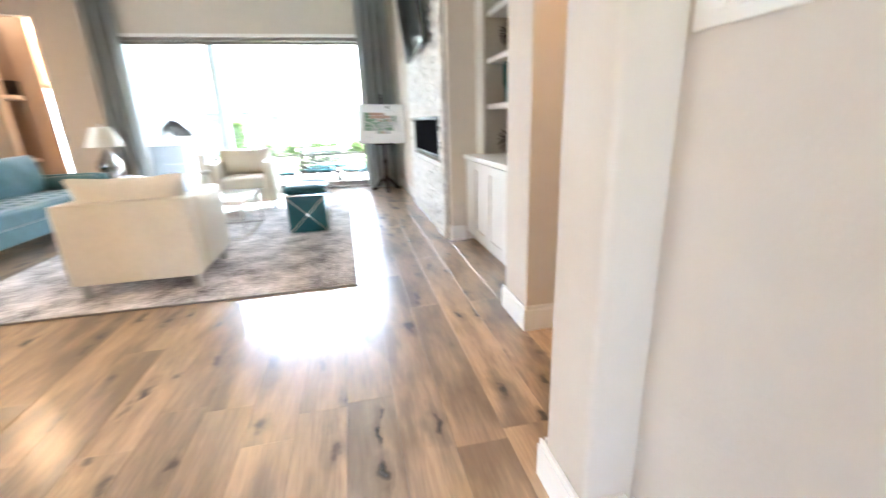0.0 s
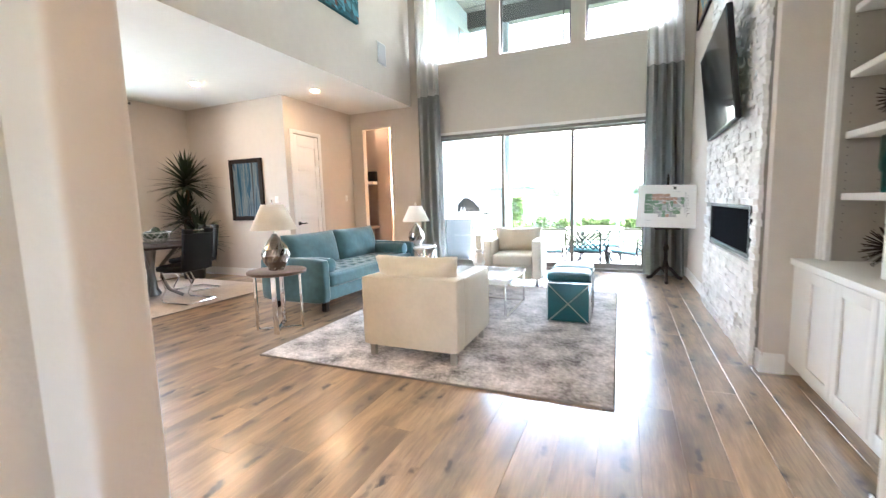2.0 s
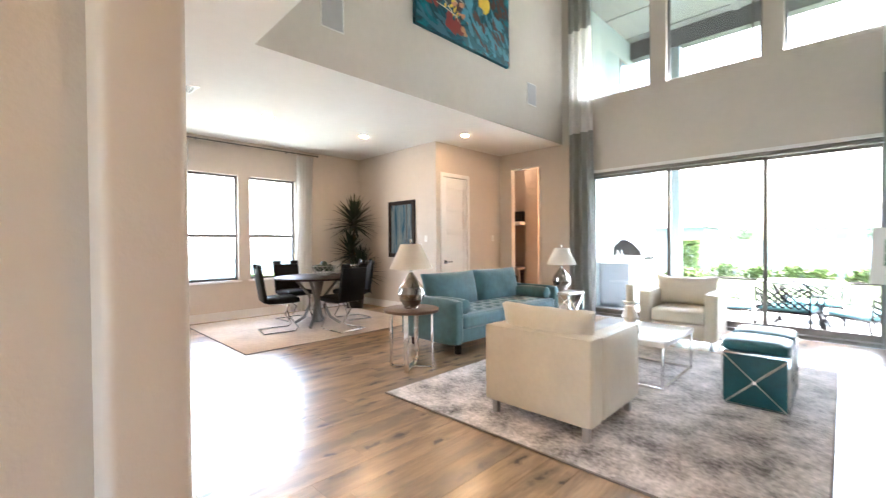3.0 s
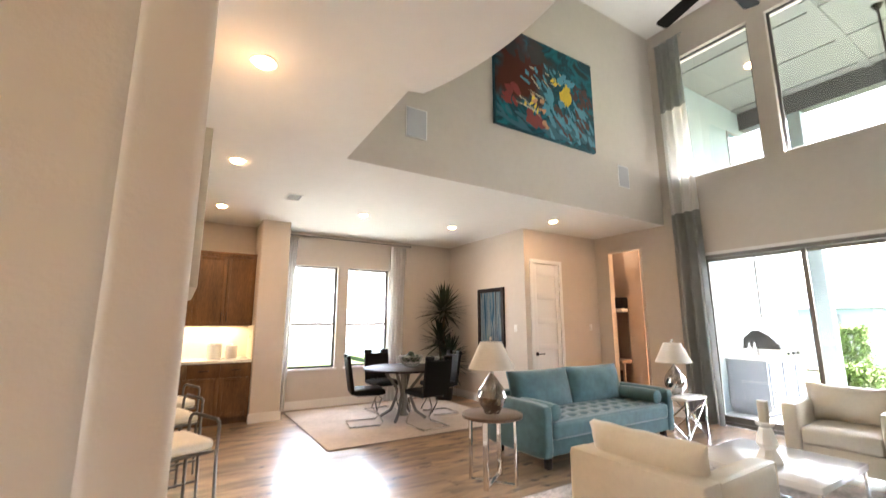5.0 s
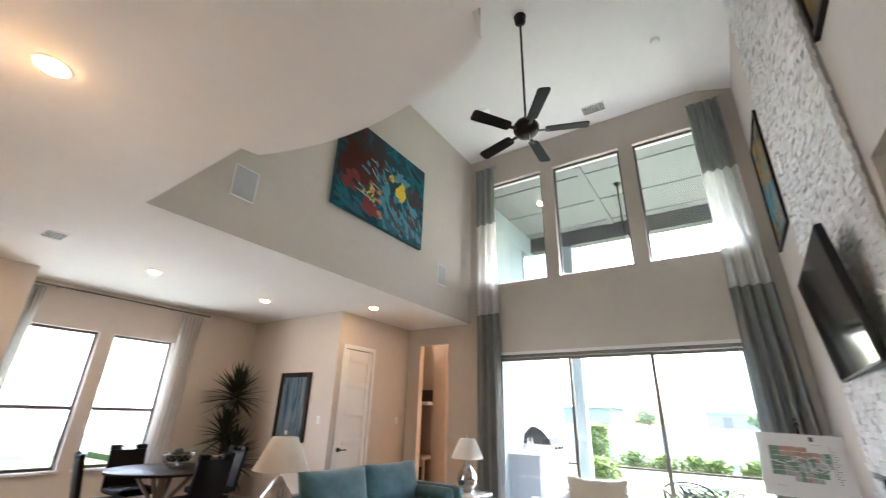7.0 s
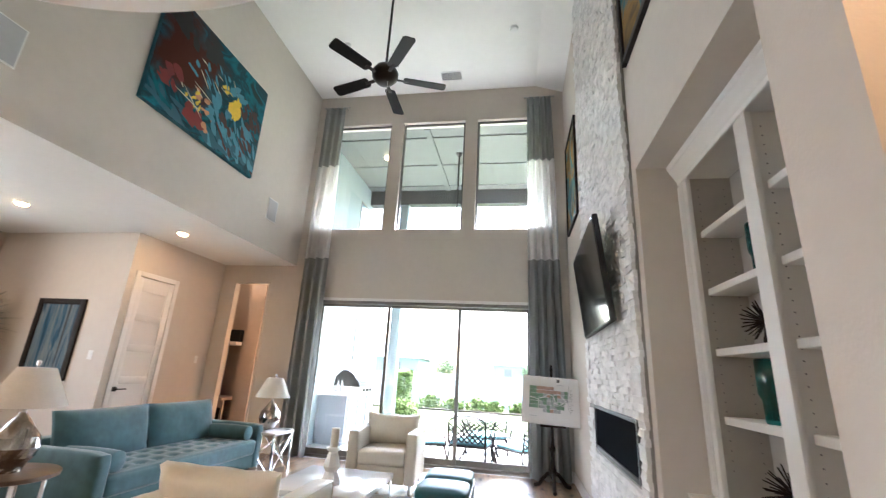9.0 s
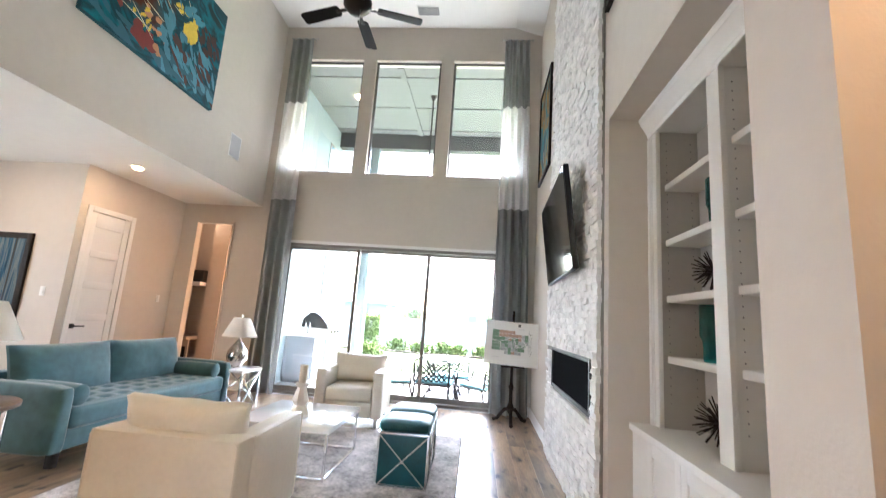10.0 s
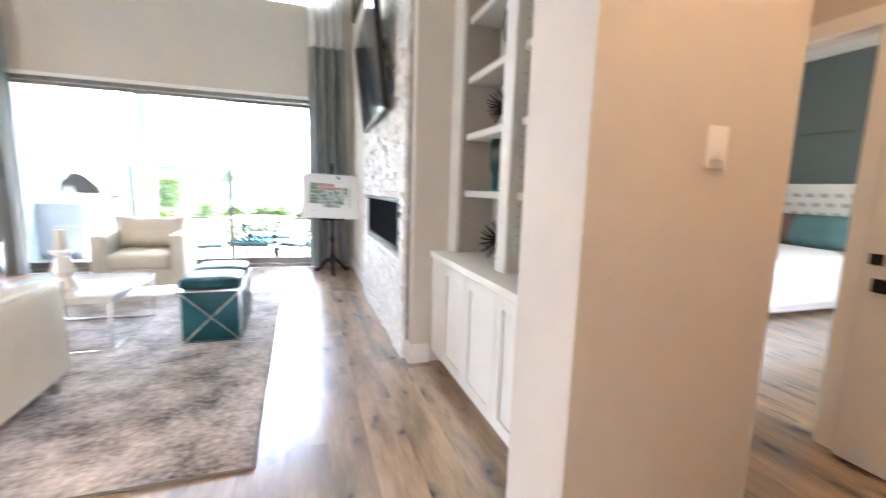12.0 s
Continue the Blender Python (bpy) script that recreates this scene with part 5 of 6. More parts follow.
side_curtain("white pleated curtain panel beside the dining windows", 4.93, 5.22, 1)
side_curtain("white pleated curtain panel beside the kitchen pier", 2.92, 3.10, 2)
rd = thing("curtain_rod", "thin dark steel curtain rod above the dining windows", "curtain rod")
part("rod", cyl(bmnew(), (-6.80, 2.95, 2.965), (-6.80, 5.30, 2.965), 0.012, seg=10), M_GUN, rd)
for y in (3.25, 4.75):
    part("bracket", cyl(bmnew(), (-6.92, y, 2.965), (-6.80, y, 2.965), 0.008, seg=8), M_GUN, rd)

for y in (2.92, 5.33):
    part("finial", lathe(bmnew(), [(0.0001, -0.025), (0.02, -0.01), (0.02, 0.01), (0.0001, 0.025)], (-6.80, y, 2.965), 12), M_GUN, rd)

# ---- kitchen ----
def shaker(parent, x, y0, z0, y1, z1, mt, fw=0.055):
    d = part("door", B((x, y0 + 0.003, z0 + 0.003, x + 0.012, y1 - 0.003, z1 - 0.003)), mt, parent)
    part("door_frame", B((x + 0.012, y0 + 0.003, z0 + 0.003, x + 0.022, y0 + fw, z1 - 0.003), (x + 0.012, y1 - fw, z0 + 0.003, x + 0.022, y1 - 0.003, z1 - 0.003), (x + 0.012, y0 + fw, z0 + 0.003, x + 0.022, y1 - fw, z0 + fw), (x + 0.012, y0 + fw, z1 - fw, x + 0.022, y1 - fw, z1 - 0.003), bev=0.003), mt, d)
    return d


for k, y0 in enumerate((1.62, 0.75, -0.12)):
    y1 = y0 + 0.83 if k == 0 else y0 + 0.87
    uc = thing("wall_cabinet", "brown stained maple wall cabinet with raised doors", "cabinet", group="maple wall cabinets")
    part("body", B((-6.918, y0, 1.40, -6.62, y1, 2.46)), M_CAB, uc)
    part("crown", B((-6.918, y0, 2.46, -6.59, y1, 2.49), (-6.918, y0, 2.49, -6.57, y1, 2.53), bev=0.004), M_CAB, uc)
    ym = (y0 + y1) / 2
    for a, b, hy in ((y0, ym, ym - 0.035), (ym, y1, ym + 0.035)):
        d = shaker(uc, -6.62, a, 1.40, b, 2.46, M_CAB)
        part("handle", tube(bmnew(), [(-6.598, hy, 1.46), (-6.575, hy, 1.465), (-6.575, hy, 1.595), (-6.598, hy, 1.60)], 0.006, 6), M_BLACK, d)
    lc = thing("base_cabinet", "brown stained maple base cabinet with drawer", "cabinet", group="maple base cabinets")
    part("body", B((-6.918, y0, 0.1, -6.34, y1, 0.865), (-6.918, y0, 0.0, -6.4, y1, 0.1)), M_CAB, lc)
    for a, b in ((y0, ym), (ym, y1)):
        shaker(lc, -6.34, a, 0.11, b, 0.66, M_CAB)
        dr = part("drawer", B((-6.34, a + 0.003, 0.675, -6.32, b - 0.003, 0.855), bev=0.004), M_CAB, lc)
        part("handle", tube(bmnew(), [(-6.32, (a + b) / 2 - 0.06, 0.765), (-6.298, (a + b) / 2 - 0.055, 0.765), (-6.298, (a + b) / 2 + 0.055, 0.765), (-6.32, (a + b) / 2 + 0.06, 0.765)], 0.006, 6), M_BLACK, dr)
solo("countertop", box(bmnew(), -6.916, -0.12, 0.865, -6.30, 2.449, 0.905, 0.004), M_QUARTZ, "white quartz kitchen countertop", "countertop")
struct("backsplash", B((-6.919, -0.12, 0.905, -6.908, 2.449, 1.40), (-6.908, 2.437, 0.905, -6.30, 2.449, 1.40)), M_SPLASH, "cream tiled kitchen backsplash", "backsplash")
for y, r, h in ((1.96, 0.1, 0.2), (2.19, 0.085, 0.17)):
    cn = thing("canister", "off-white ceramic kitchen canister with lid", "canister", pose(-6.62, y, 0.905), "kitchen canisters")
    part("jar", lathe(bmnew(), [(r * 0.95, 0), (r, 0.01), (r, h), (r * 0.96, h + 0.005)], seg=24), M_WHITE, cn)
    part("lid", lathe(bmnew(), [(r * 1.0, h + 0.005), (r * 0.9, h + 0.025), (0.015, h + 0.03), (0.02, h + 0.055), (0.0001, h + 0.06)], seg=24), M_WHITE, cn)


def bar_stool(label, m):
    """Counter stool: square tube frame, the two back legs run up into a low bent rail."""
    c = thing("bar_stool", label, "bar stool", m, "kitchen bar stools")
    part("seat", pad(bmnew(), -0.205, -0.2, 0.615, 0.205, 0.205, 0.69, (0, 0, 0.012), 8, 0.03), M_CREAM, c, "ivory padded seat")
    part("seat_frame", B((-0.2, -0.2, 0.60, 0.2, 0.2, 0.615)), M_GUN, c)
    for sx in (-1, 1):
        part("leg", tube(bmnew(), [(sx * 0.215, 0.215, 0.0), (sx * 0.2, 0.2, 0.605)], 0.011, 8), M_GUN, c)
        part("leg", tube(bmnew(), [(sx * 0.225, -0.22, 0.0), (sx * 0.212, -0.21, 0.61), (sx * 0.212, -0.215, 0.76)], 0.011, 8), M_GUN, c)
        for z in (0.16, 0.32):
            part("foot_rail", tube(bmnew(), [(sx * 0.215, -0.212, z), (sx * 0.208, 0.208, z)], 0.009, 6), M_GUN, c)
    for z in (0.22, 0.40):
        part("foot_rail", tube(bmnew(), [(-0.21, 0.208, z), (0.21, 0.208, z)], 0.009, 6), M_GUN, c)
    part("back_rail", tube(bmnew(), [(-0.212, -0.215, 0.755), (-0.2, -0.22, 0.785), (-0.16, -0.222, 0.80), (0.16, -0.222, 0.80), (0.2, -0.22, 0.785), (0.212, -0.215, 0.755)], 0.011, 8), M_GUN, c)
    return c


s0 = bar_stool("low-backed steel stool with ivory seat beside the island", pose(-2.73, 1.49, 0, 0, 0, 202))
for x in (-3.7, -4.45):
    copy_thing(s0, pose(x, 1.44, 0, 0, 0, 198))
isl = thing("kitchen_island", "brown maple kitchen island with white quartz top", "kitchen island")
part("body", B((-4.9, 0.05, 0, -2.85, 0.9, 0.865)), M_CAB, isl)
part("worktop", box(bmnew(), -4.95, 0.0, 0.865, -2.8, 1.2, 0.905, 0.004), M_QUARTZ, isl)

# ---- bedroom ----
bed = thing("bed", "bed with white duvet and pale tufted headboard", "bed", pose(6.1, 5.5, 0))
part("base", box(bmnew(), -1.0, -0.95, 0.05, 0.95, 0.95, 0.35, 0.02), M_HEADB, bed)
part("duvet", pad(bmnew(), -1.04, -1.0, 0.08, 0.35, 1.0, 0.68, (0.02, 0.02, 0.04), 16, 0.1), M_SHEET, bed, "white puffy duvet")
hb_ = part("headboard", box(bmnew(), 0.92, -1.0, 0.0, 1.03, 1.0, 1.45, 0.02), M_HEADB, bed)
for r in range(4):
    for k in range(12):
        part("headboard_motif", box(bmnew(), 0.91, -0.95 + k * 0.16 + 0.08 * (r % 2), 0.92 + r * 0.12, 0.922, -0.86 + k * 0.16 + 0.08 * (r % 2), 0.97 + r * 0.12, 0.004), M_CASEIN, hb_)
for y, mt, lb in ((-0.5, M_PILT, "teal pillow"), (0.45, M_PILT, "teal pillow"), (0.0, M_PILB, "brown pillow")):
    pb = pad(bmnew(), -0.09, -0.36, -0.2, 0.09, 0.36, 0.2, (0.05, 0, 0), 10, 0.05)
    bmesh.ops.transform(pb, matrix=pose(0.66, y, 0.86, 0, 25, 0), verts=pb.verts)
    part("pillow", pb, mt, bed, lb)

# ---- mudroom nook ----
nb = thing("nook_bench", "warm painted bench with drawer front in the passage", "bench")
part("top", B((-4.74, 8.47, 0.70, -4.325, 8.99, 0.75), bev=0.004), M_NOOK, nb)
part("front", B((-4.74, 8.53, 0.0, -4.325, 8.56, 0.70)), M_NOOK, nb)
# flat black panel stands for the shaded hollow of an open cubby
part("cubby_dark", B((-4.68, 8.52, 0.25, -4.36, 8.532, 0.58)), M_BLACK, nb)
solo("wall_shelf", B((-4.74, 8.58, 1.65, -4.325, 8.99, 1.71), bev=0.004), M_TRIM, "white painted shelf in the passage", "shelf")
bx_ = thing("storage_box", "small black box on the passage shelf", "box", pose(-4.49, 8.8, 1.71))
part("body", box(bmnew(), -0.14, -0.12, 0, 0.14, 0.12, 0.22, 0.01), M_BLACK, bx_)

# ---- switches, grilles, ceiling fittings ----
def switch(label, m, n=1):
    s = thing("light_switch", label, "light switch", m, "white switch plates")
    part("plate", box(bmnew(), -0.036 * n, -0.006, -0.058, 0.036 * n, 0, 0.058, 0.003), M_PLATE, s)
    for k in range(n):
        x = (k - (n - 1) / 2) * 0.048
        part("rocker", box(bmnew(), x - 0.016, -0.011, -0.033, x + 0.016, -0.005, 0.033, 0.002), M_PLATE, s)
    return s


switch("white rocker switch beside the framed painting", pose(-4.84, 6.37, 1.35))
switch("white rocker switch beside the closet door", pose(-4.58, 7.97, 1.36, 0, 0, 90))
switch("white rocker switch on the hall wall", pose(1.87, 2.49, 1.36))
switch("white three-gang switch plate on the entry wall", pose(1.27, 1.21, 1.302, 0, 0, -90), 3)
ol = thing("wall_outlet", "white power outlet low on the wall", "outlet", pose(-5.0, 6.37, 0.35))
part("plate", box(bmnew(), -0.036, -0.006, -0.058, 0.036, 0, 0.058, 0.003), M_PLATE, ol)
for y, z in ((3.52, 3.63), (7.22, 3.71)):
    g = thing("wall_speaker", "white flush speaker grille on the upper wall", "speaker", pose(XS, y, z), "flush wall speakers")
    part("frame", box(bmnew(), 0.0, -0.135, -0.18, 0.008, 0.135, 0.18, 0.003), M_PLATE, g)
    part("grille", B((0.008, -0.12, -0.165, 0.011, 0.12, 0.165)), M_GRILLW, g)


def vent(label, m, w, h):
    v = thing("ceiling_vent", label, "vent", m, "ceiling vents")
    part("frame", B((-w, -h, -0.008, w, -h + 0.02, 0), (-w, h - 0.02, -0.008, w, h, 0), (-w, -h + 0.02, -0.008, -w + 0.02, h - 0.02, 0), (w - 0.02, -h + 0.02, -0.008, w, h - 0.02, 0)), M_PLATE, v)
    part("backing", B((-w + 0.02, -h + 0.02, -0.002, w - 0.02, h - 0.02, -0.0005)), M_INK, v)
    n = int((2 * h - 0.05) / 0.02)
    for k in range(n):
        y = -h + 0.032 + k * 0.02
        part("slat", box(bmnew(), -w + 0.02, y - 0.003, -0.008, w - 0.02, y + 0.002, -0.004), M_PLATE, v)
    return v


vent("white slatted air vent in the high ceiling", pose(-0.48, 7.8, ZH), 0.2, 0.12)
vent("white slatted air vent in the dining ceiling", pose(-4.78, 2.59, ZL), 0.15, 0.1)
for x, y, z in ((0.64, 6.82, ZH), (-2.1, 6.88, ZH)):
    sm = thing("smoke_detector", "round white smoke detector on the high ceiling", "smoke detector", pose(x, y, z), "ceiling detectors")
    part("body", lathe(bmnew(), [(0.0001, -0.035), (0.05, -0.034), (0.062, -0.02), (0.065, 0.0)], seg=24), M_PLATE, sm)
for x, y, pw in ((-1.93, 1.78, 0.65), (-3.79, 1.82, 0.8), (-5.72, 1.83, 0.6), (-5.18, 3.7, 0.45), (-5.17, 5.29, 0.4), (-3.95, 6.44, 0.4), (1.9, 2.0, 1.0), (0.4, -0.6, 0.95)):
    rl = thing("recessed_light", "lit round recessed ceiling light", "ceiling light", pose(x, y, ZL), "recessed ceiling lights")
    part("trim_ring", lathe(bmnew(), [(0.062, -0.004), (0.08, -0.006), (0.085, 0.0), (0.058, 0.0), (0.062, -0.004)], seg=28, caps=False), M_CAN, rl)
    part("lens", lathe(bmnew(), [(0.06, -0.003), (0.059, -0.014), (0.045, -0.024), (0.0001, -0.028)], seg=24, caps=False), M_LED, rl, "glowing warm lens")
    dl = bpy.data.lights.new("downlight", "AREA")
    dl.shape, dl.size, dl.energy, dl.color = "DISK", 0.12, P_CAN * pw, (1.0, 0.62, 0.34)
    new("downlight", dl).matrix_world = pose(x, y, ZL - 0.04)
ul = bpy.data.lights.new("under_cabinet_lamp", "AREA")
ul.shape, ul.size, ul.size_y, ul.energy, ul.color = "RECTANGLE", 0.05, 2.2, 0.9, (1.0, 0.8, 0.55)
new("under_cabinet_lamp", ul).matrix_world = pose(-6.78, 1.2, 1.39)
# added point fill, unseen above the opening, brightens the otherwise dark niche
nl = bpy.data.lights.new("nook_fill", "POINT")
nl.energy, nl.color, nl.shadow_soft_size = 0.22, (1.0, 0.78, 0.56), 0.1
new("nook_fill", nl).matrix_world = pose(-4.3, 8.5, 2.86)
pn = bpy.data.lights.new("passage_lamp", "POINT")
pn.energy, pn.color, pn.shadow_soft_size = 30, (1.0, 0.7, 0.42), 0.08
new("passage_lamp", pn).matrix_world = pose(-4.9, 10.2, 2.7)
# ---- outside ----
struct("ground", B((-120, 8.46, -0.5, 120, 300, -0.07), (-120, -120, -0.5, 120, 8.46, -0.25)), M_LAWN, "bright green lawn", "lawn")
struct("pavement", B((-3.1, 8.45, -0.2, 8.0, 12.6, -0.05)), M_PATIO, "pale concrete patio slab", "patio")
wing = thing("house_wing", "pale blue-grey stucco wing of the house beside the patio", "house")
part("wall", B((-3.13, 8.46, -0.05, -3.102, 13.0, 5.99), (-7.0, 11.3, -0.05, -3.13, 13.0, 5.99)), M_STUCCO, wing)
for y0, y1, z0, z1 in ((10.7, 12.5, 4.2, 5.35), (11.2, 11.8, 1.55, 2.75)):
    w = part("window", B((-3.1, y0, z0, -3.085, y0 + 0.05, z1), (-3.1, y1 - 0.05, z0, -3.085, y1, z1), (-3.1, y0 + 0.05, z0, -3.085, y1 - 0.05, z0 + 0.05), (-3.1, y0 + 0.05, z1 - 0.05, -3.085, y1 - 0.05, z1)), M_FRAME, wing)
    part("pane", B((-3.1, y0 + 0.05, z0 + 0.05, -3.092, y1 - 0.05, z1 - 0.05)), mat("reflecting_glass", (0.12, 0.2, 0.24), 0.05, rvar=0.02), w)
porch = thing("porch_roof", "grey panelled porch ceiling with battens and edge beam", "roof")
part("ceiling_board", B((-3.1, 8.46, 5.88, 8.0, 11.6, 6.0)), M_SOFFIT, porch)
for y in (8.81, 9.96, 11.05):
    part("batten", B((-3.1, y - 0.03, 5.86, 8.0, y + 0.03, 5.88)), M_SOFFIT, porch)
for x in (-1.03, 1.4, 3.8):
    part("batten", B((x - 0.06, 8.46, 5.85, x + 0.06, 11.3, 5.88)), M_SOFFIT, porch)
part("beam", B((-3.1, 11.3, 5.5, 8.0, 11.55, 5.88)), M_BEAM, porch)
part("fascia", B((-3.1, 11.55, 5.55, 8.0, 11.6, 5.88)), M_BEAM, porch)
for x in (-2.17, 7.6):
    pc = thing("porch_column", "square white porch column", "column", pose(x, 11.42, -0.05), "porch columns")
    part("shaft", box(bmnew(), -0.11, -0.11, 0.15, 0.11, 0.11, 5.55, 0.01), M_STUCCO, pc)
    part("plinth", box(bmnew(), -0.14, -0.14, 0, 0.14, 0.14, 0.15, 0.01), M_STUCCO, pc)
pf = thing("porch_fan", "dark outdoor fan on a long rod under the porch", "ceiling fan", pose(-0.52, 9.46, 0))
part("downrod", cyl(bmnew(), (0, 0, 3.95), (0, 0, 5.88), 0.016, seg=8), M_BRONZE, pf)
part("canopy", lathe(bmnew(), [(0.03, 5.8), (0.07, 5.88)], seg=14), M_BRONZE, pf)
part("motor", lathe(bmnew(), [(0.05, 3.76), (0.14, 3.82), (0.14, 3.9), (0.05, 3.96)], seg=18), M_BRONZE, pf)
pk = thing("porch_light", "lit round porch ceiling light", "ceiling light", pose(-2.11, 9.52, 5.88))
part("lens", lathe(bmnew(), [(0.085, -0.004), (0.08, -0.03), (0.05, -0.045), (0.0001, -0.05)], seg=18, caps=False), M_LED, pk)
part("ring", lathe(bmnew(), [(0.085, -0.008), (0.1, -0.006), (0.1, 0), (0.085, -0.008)], seg=18, caps=False), M_CAN, pk)

# outdoor kitchen
ok = thing("outdoor_kitchen", "white outdoor kitchen counter with panelled doors", "outdoor kitchen", pose(0, 0, -0.05))
part("body", B((-3.09, 9.62, 0.08, -2.5, 11.2, 0.88), (-3.09, 9.67, 0.0, -2.58, 11.2, 0.08)), M_OKIT, ok)
part("worktop", box(bmnew(), -3.095, 9.58, 0.88, -2.46, 11.2, 0.92, 0.004), M_QUARTZ, ok)
for y in (9.68, 10.2, 10.7):
    d = part("door", B((-2.5, y, 0.14, -2.48, y + 0.4, 0.84), bev=0.004), M_OKIT, ok)
    part("handle", cyl(bmnew(), (-2.465, y + 0.05, 0.35), (-2.465, y + 0.05, 0.65), 0.01, seg=8), M_STEEL, d)
gr = thing("grill", "built-in stainless steel grill with dark hood", "grill", pose(-2.78, 10.55, 0.87))
hd_ = bmnew()
prof = [(-0.27, 0.12), (0.3, 0.12), (0.28, 0.2), (0.14, 0.36), (0.0, 0.44), (-0.1, 0.44), (-0.25, 0.3)]
ra, rb = [[hd_.verts.new((x, y, z)) for x, z in prof] for y in (-0.35, 0.35)]
for i in range(len(prof)):
    k = (i + 1) % len(prof)
    hd_.faces.new((ra[i], ra[k], rb[k], rb[i]))
hd_.faces.new(ra[::-1]), hd_.faces.new(rb)
part("hood", hd_, M_BLACK, gr, "dark faceted hood")
part("firebox", box(bmnew(), -0.29, -0.35, 0.0, 0.33, 0.35, 0.12, 0.01), M_STEEL, gr)
part("hood_handle", tube(bmnew(), [(0.24, -0.25, 0.22), (0.3, -0.25, 0.24), (0.3, 0.25, 0.24), (0.24, 0.25, 0.22)], 0.012, 8), M_STEEL, gr)
for y in (-0.2, 0.0, 0.2):
    part("knob", cyl(bmnew(), (0.33, y, 0.06), (0.36, y, 0.06), 0.025, seg=12), M_BLACK, gr)
for k, y in enumerate((9.95, 10.15)):
    bt = thing("bottle", "small metal bottle on the outdoor counter", "bottle", pose(-2.85, y, 0.87), "counter bottles")
    part("body", lathe(bmnew(), [(0.03, 0), (0.03, 0.14), (0.012, 0.18), (0.012, 0.23), (0.0001, 0.232)], seg=12), M_STEEL, bt)

# patio dining set
ptab = thing("patio_table", "round cast metal patio table", "table", pose(0.07, 9.5, -0.05))
part("top", lathe(bmnew(), [(0.45, 0.67), (0.52, 0.68), (0.53, 0.70), (0.52, 0.705)], seg=40), mat("patio_table_top", (0.5, 0.5, 0.48), 0.4, 0.3), ptab)
for k in range(4):
    a = math.radians(45 + 90 * k)
    part("leg", tube(bmnew(), [(0.42 * math.cos(a), 0.42 * math.sin(a), 0.67), (0.25 * math.cos(a), 0.25 * math.sin(a), 0.4), (0.45 * math.cos(a), 0.45 * math.sin(a), 0.0)], 0.02, 6), M_IRON, ptab)


def patio_chair(label, m):
    c = thing("patio_chair", label, "chair", m, "cast metal patio chairs")
    part("cushion", pad(bmnew(), -0.24, -0.22, 0.40, 0.24, 0.24, 0.47, (0, 0, 0.012), 6, 0.03), M_CUSH, c, "aqua seat cushion")
    part("seat_frame", B((-0.25, -0.24, 0.37, 0.25, 0.25, 0.40), bev=0.008), M_IRON, c)
    rim = [(-0.23, -0.25, 0.42)] + [(0.26 * math.cos(math.radians(a)) * 0.92, -0.28, 0.78 + 0.14 * math.sin(math.radians(a))) for a in range(180, -1, -20)] + [(0.23, -0.25, 0.42)]
    part("back_rim", tube(bmnew(), rim, 0.014, 6), M_IRON, c)
    for k in range(7):
        x = -0.21 + 0.07 * k
        for d in (-1, 1):
            p0, p1 = (x, -0.255, 0.46), (max(-0.22, min(0.22, x + d * 0.24)), -0.28, 0.80)
            if abs(x + d * 0.24) > 0.22:
                t = (0.22 * (1 if d > 0 else -1) - x) / (d * 0.24)
                p1 = (x + d * 0.24 * t, -0.255 - 0.025 * t, 0.46 + 0.34 * t)
            if (Vector(p1) - Vector(p0)).length > 0.06:
                part("lattice", tube(bmnew(), [p0, p1], 0.013, 5), M_IRON, c)
    for s in (-1, 1):
        part("arm", tube(bmnew(), [(s * 0.23, -0.27, 0.68), (s * 0.28, -0.05, 0.67), (s * 0.29, 0.2, 0.62), (s * 0.27, 0.24, 0.4)], 0.014, 6), M_IRON, c)
        part("leg", tube(bmnew(), [(s * 0.23, 0.22, 0.38), (s * 0.25, 0.26, 0.15), (s * 0.24, 0.22, 0.0)], 0.014, 6), M_IRON, c)
        part("leg", tube(bmnew(), [(s * 0.23, -0.22, 0.38), (s * 0.24, -0.28, 0.0)], 0.014, 6), M_IRON, c)
    return c


p0_ = patio_chair("black cast metal patio chair with aqua cushion at the patio table", pose(-0.03, 8.86, -0.05, 0, 0, -6) @ Matrix.Diagonal((1.25, 1.1, 0.85, 1)))
for x, y, r in ((0.82, 9.2, 48), (0.15, 10.3, 182), (-0.84, 9.15, -70)):
    copy_thing(p0_, pose(x, y, -0.05, 0, 0, r) @ Matrix.Diagonal((1.25, 1.1, 0.85, 1)))


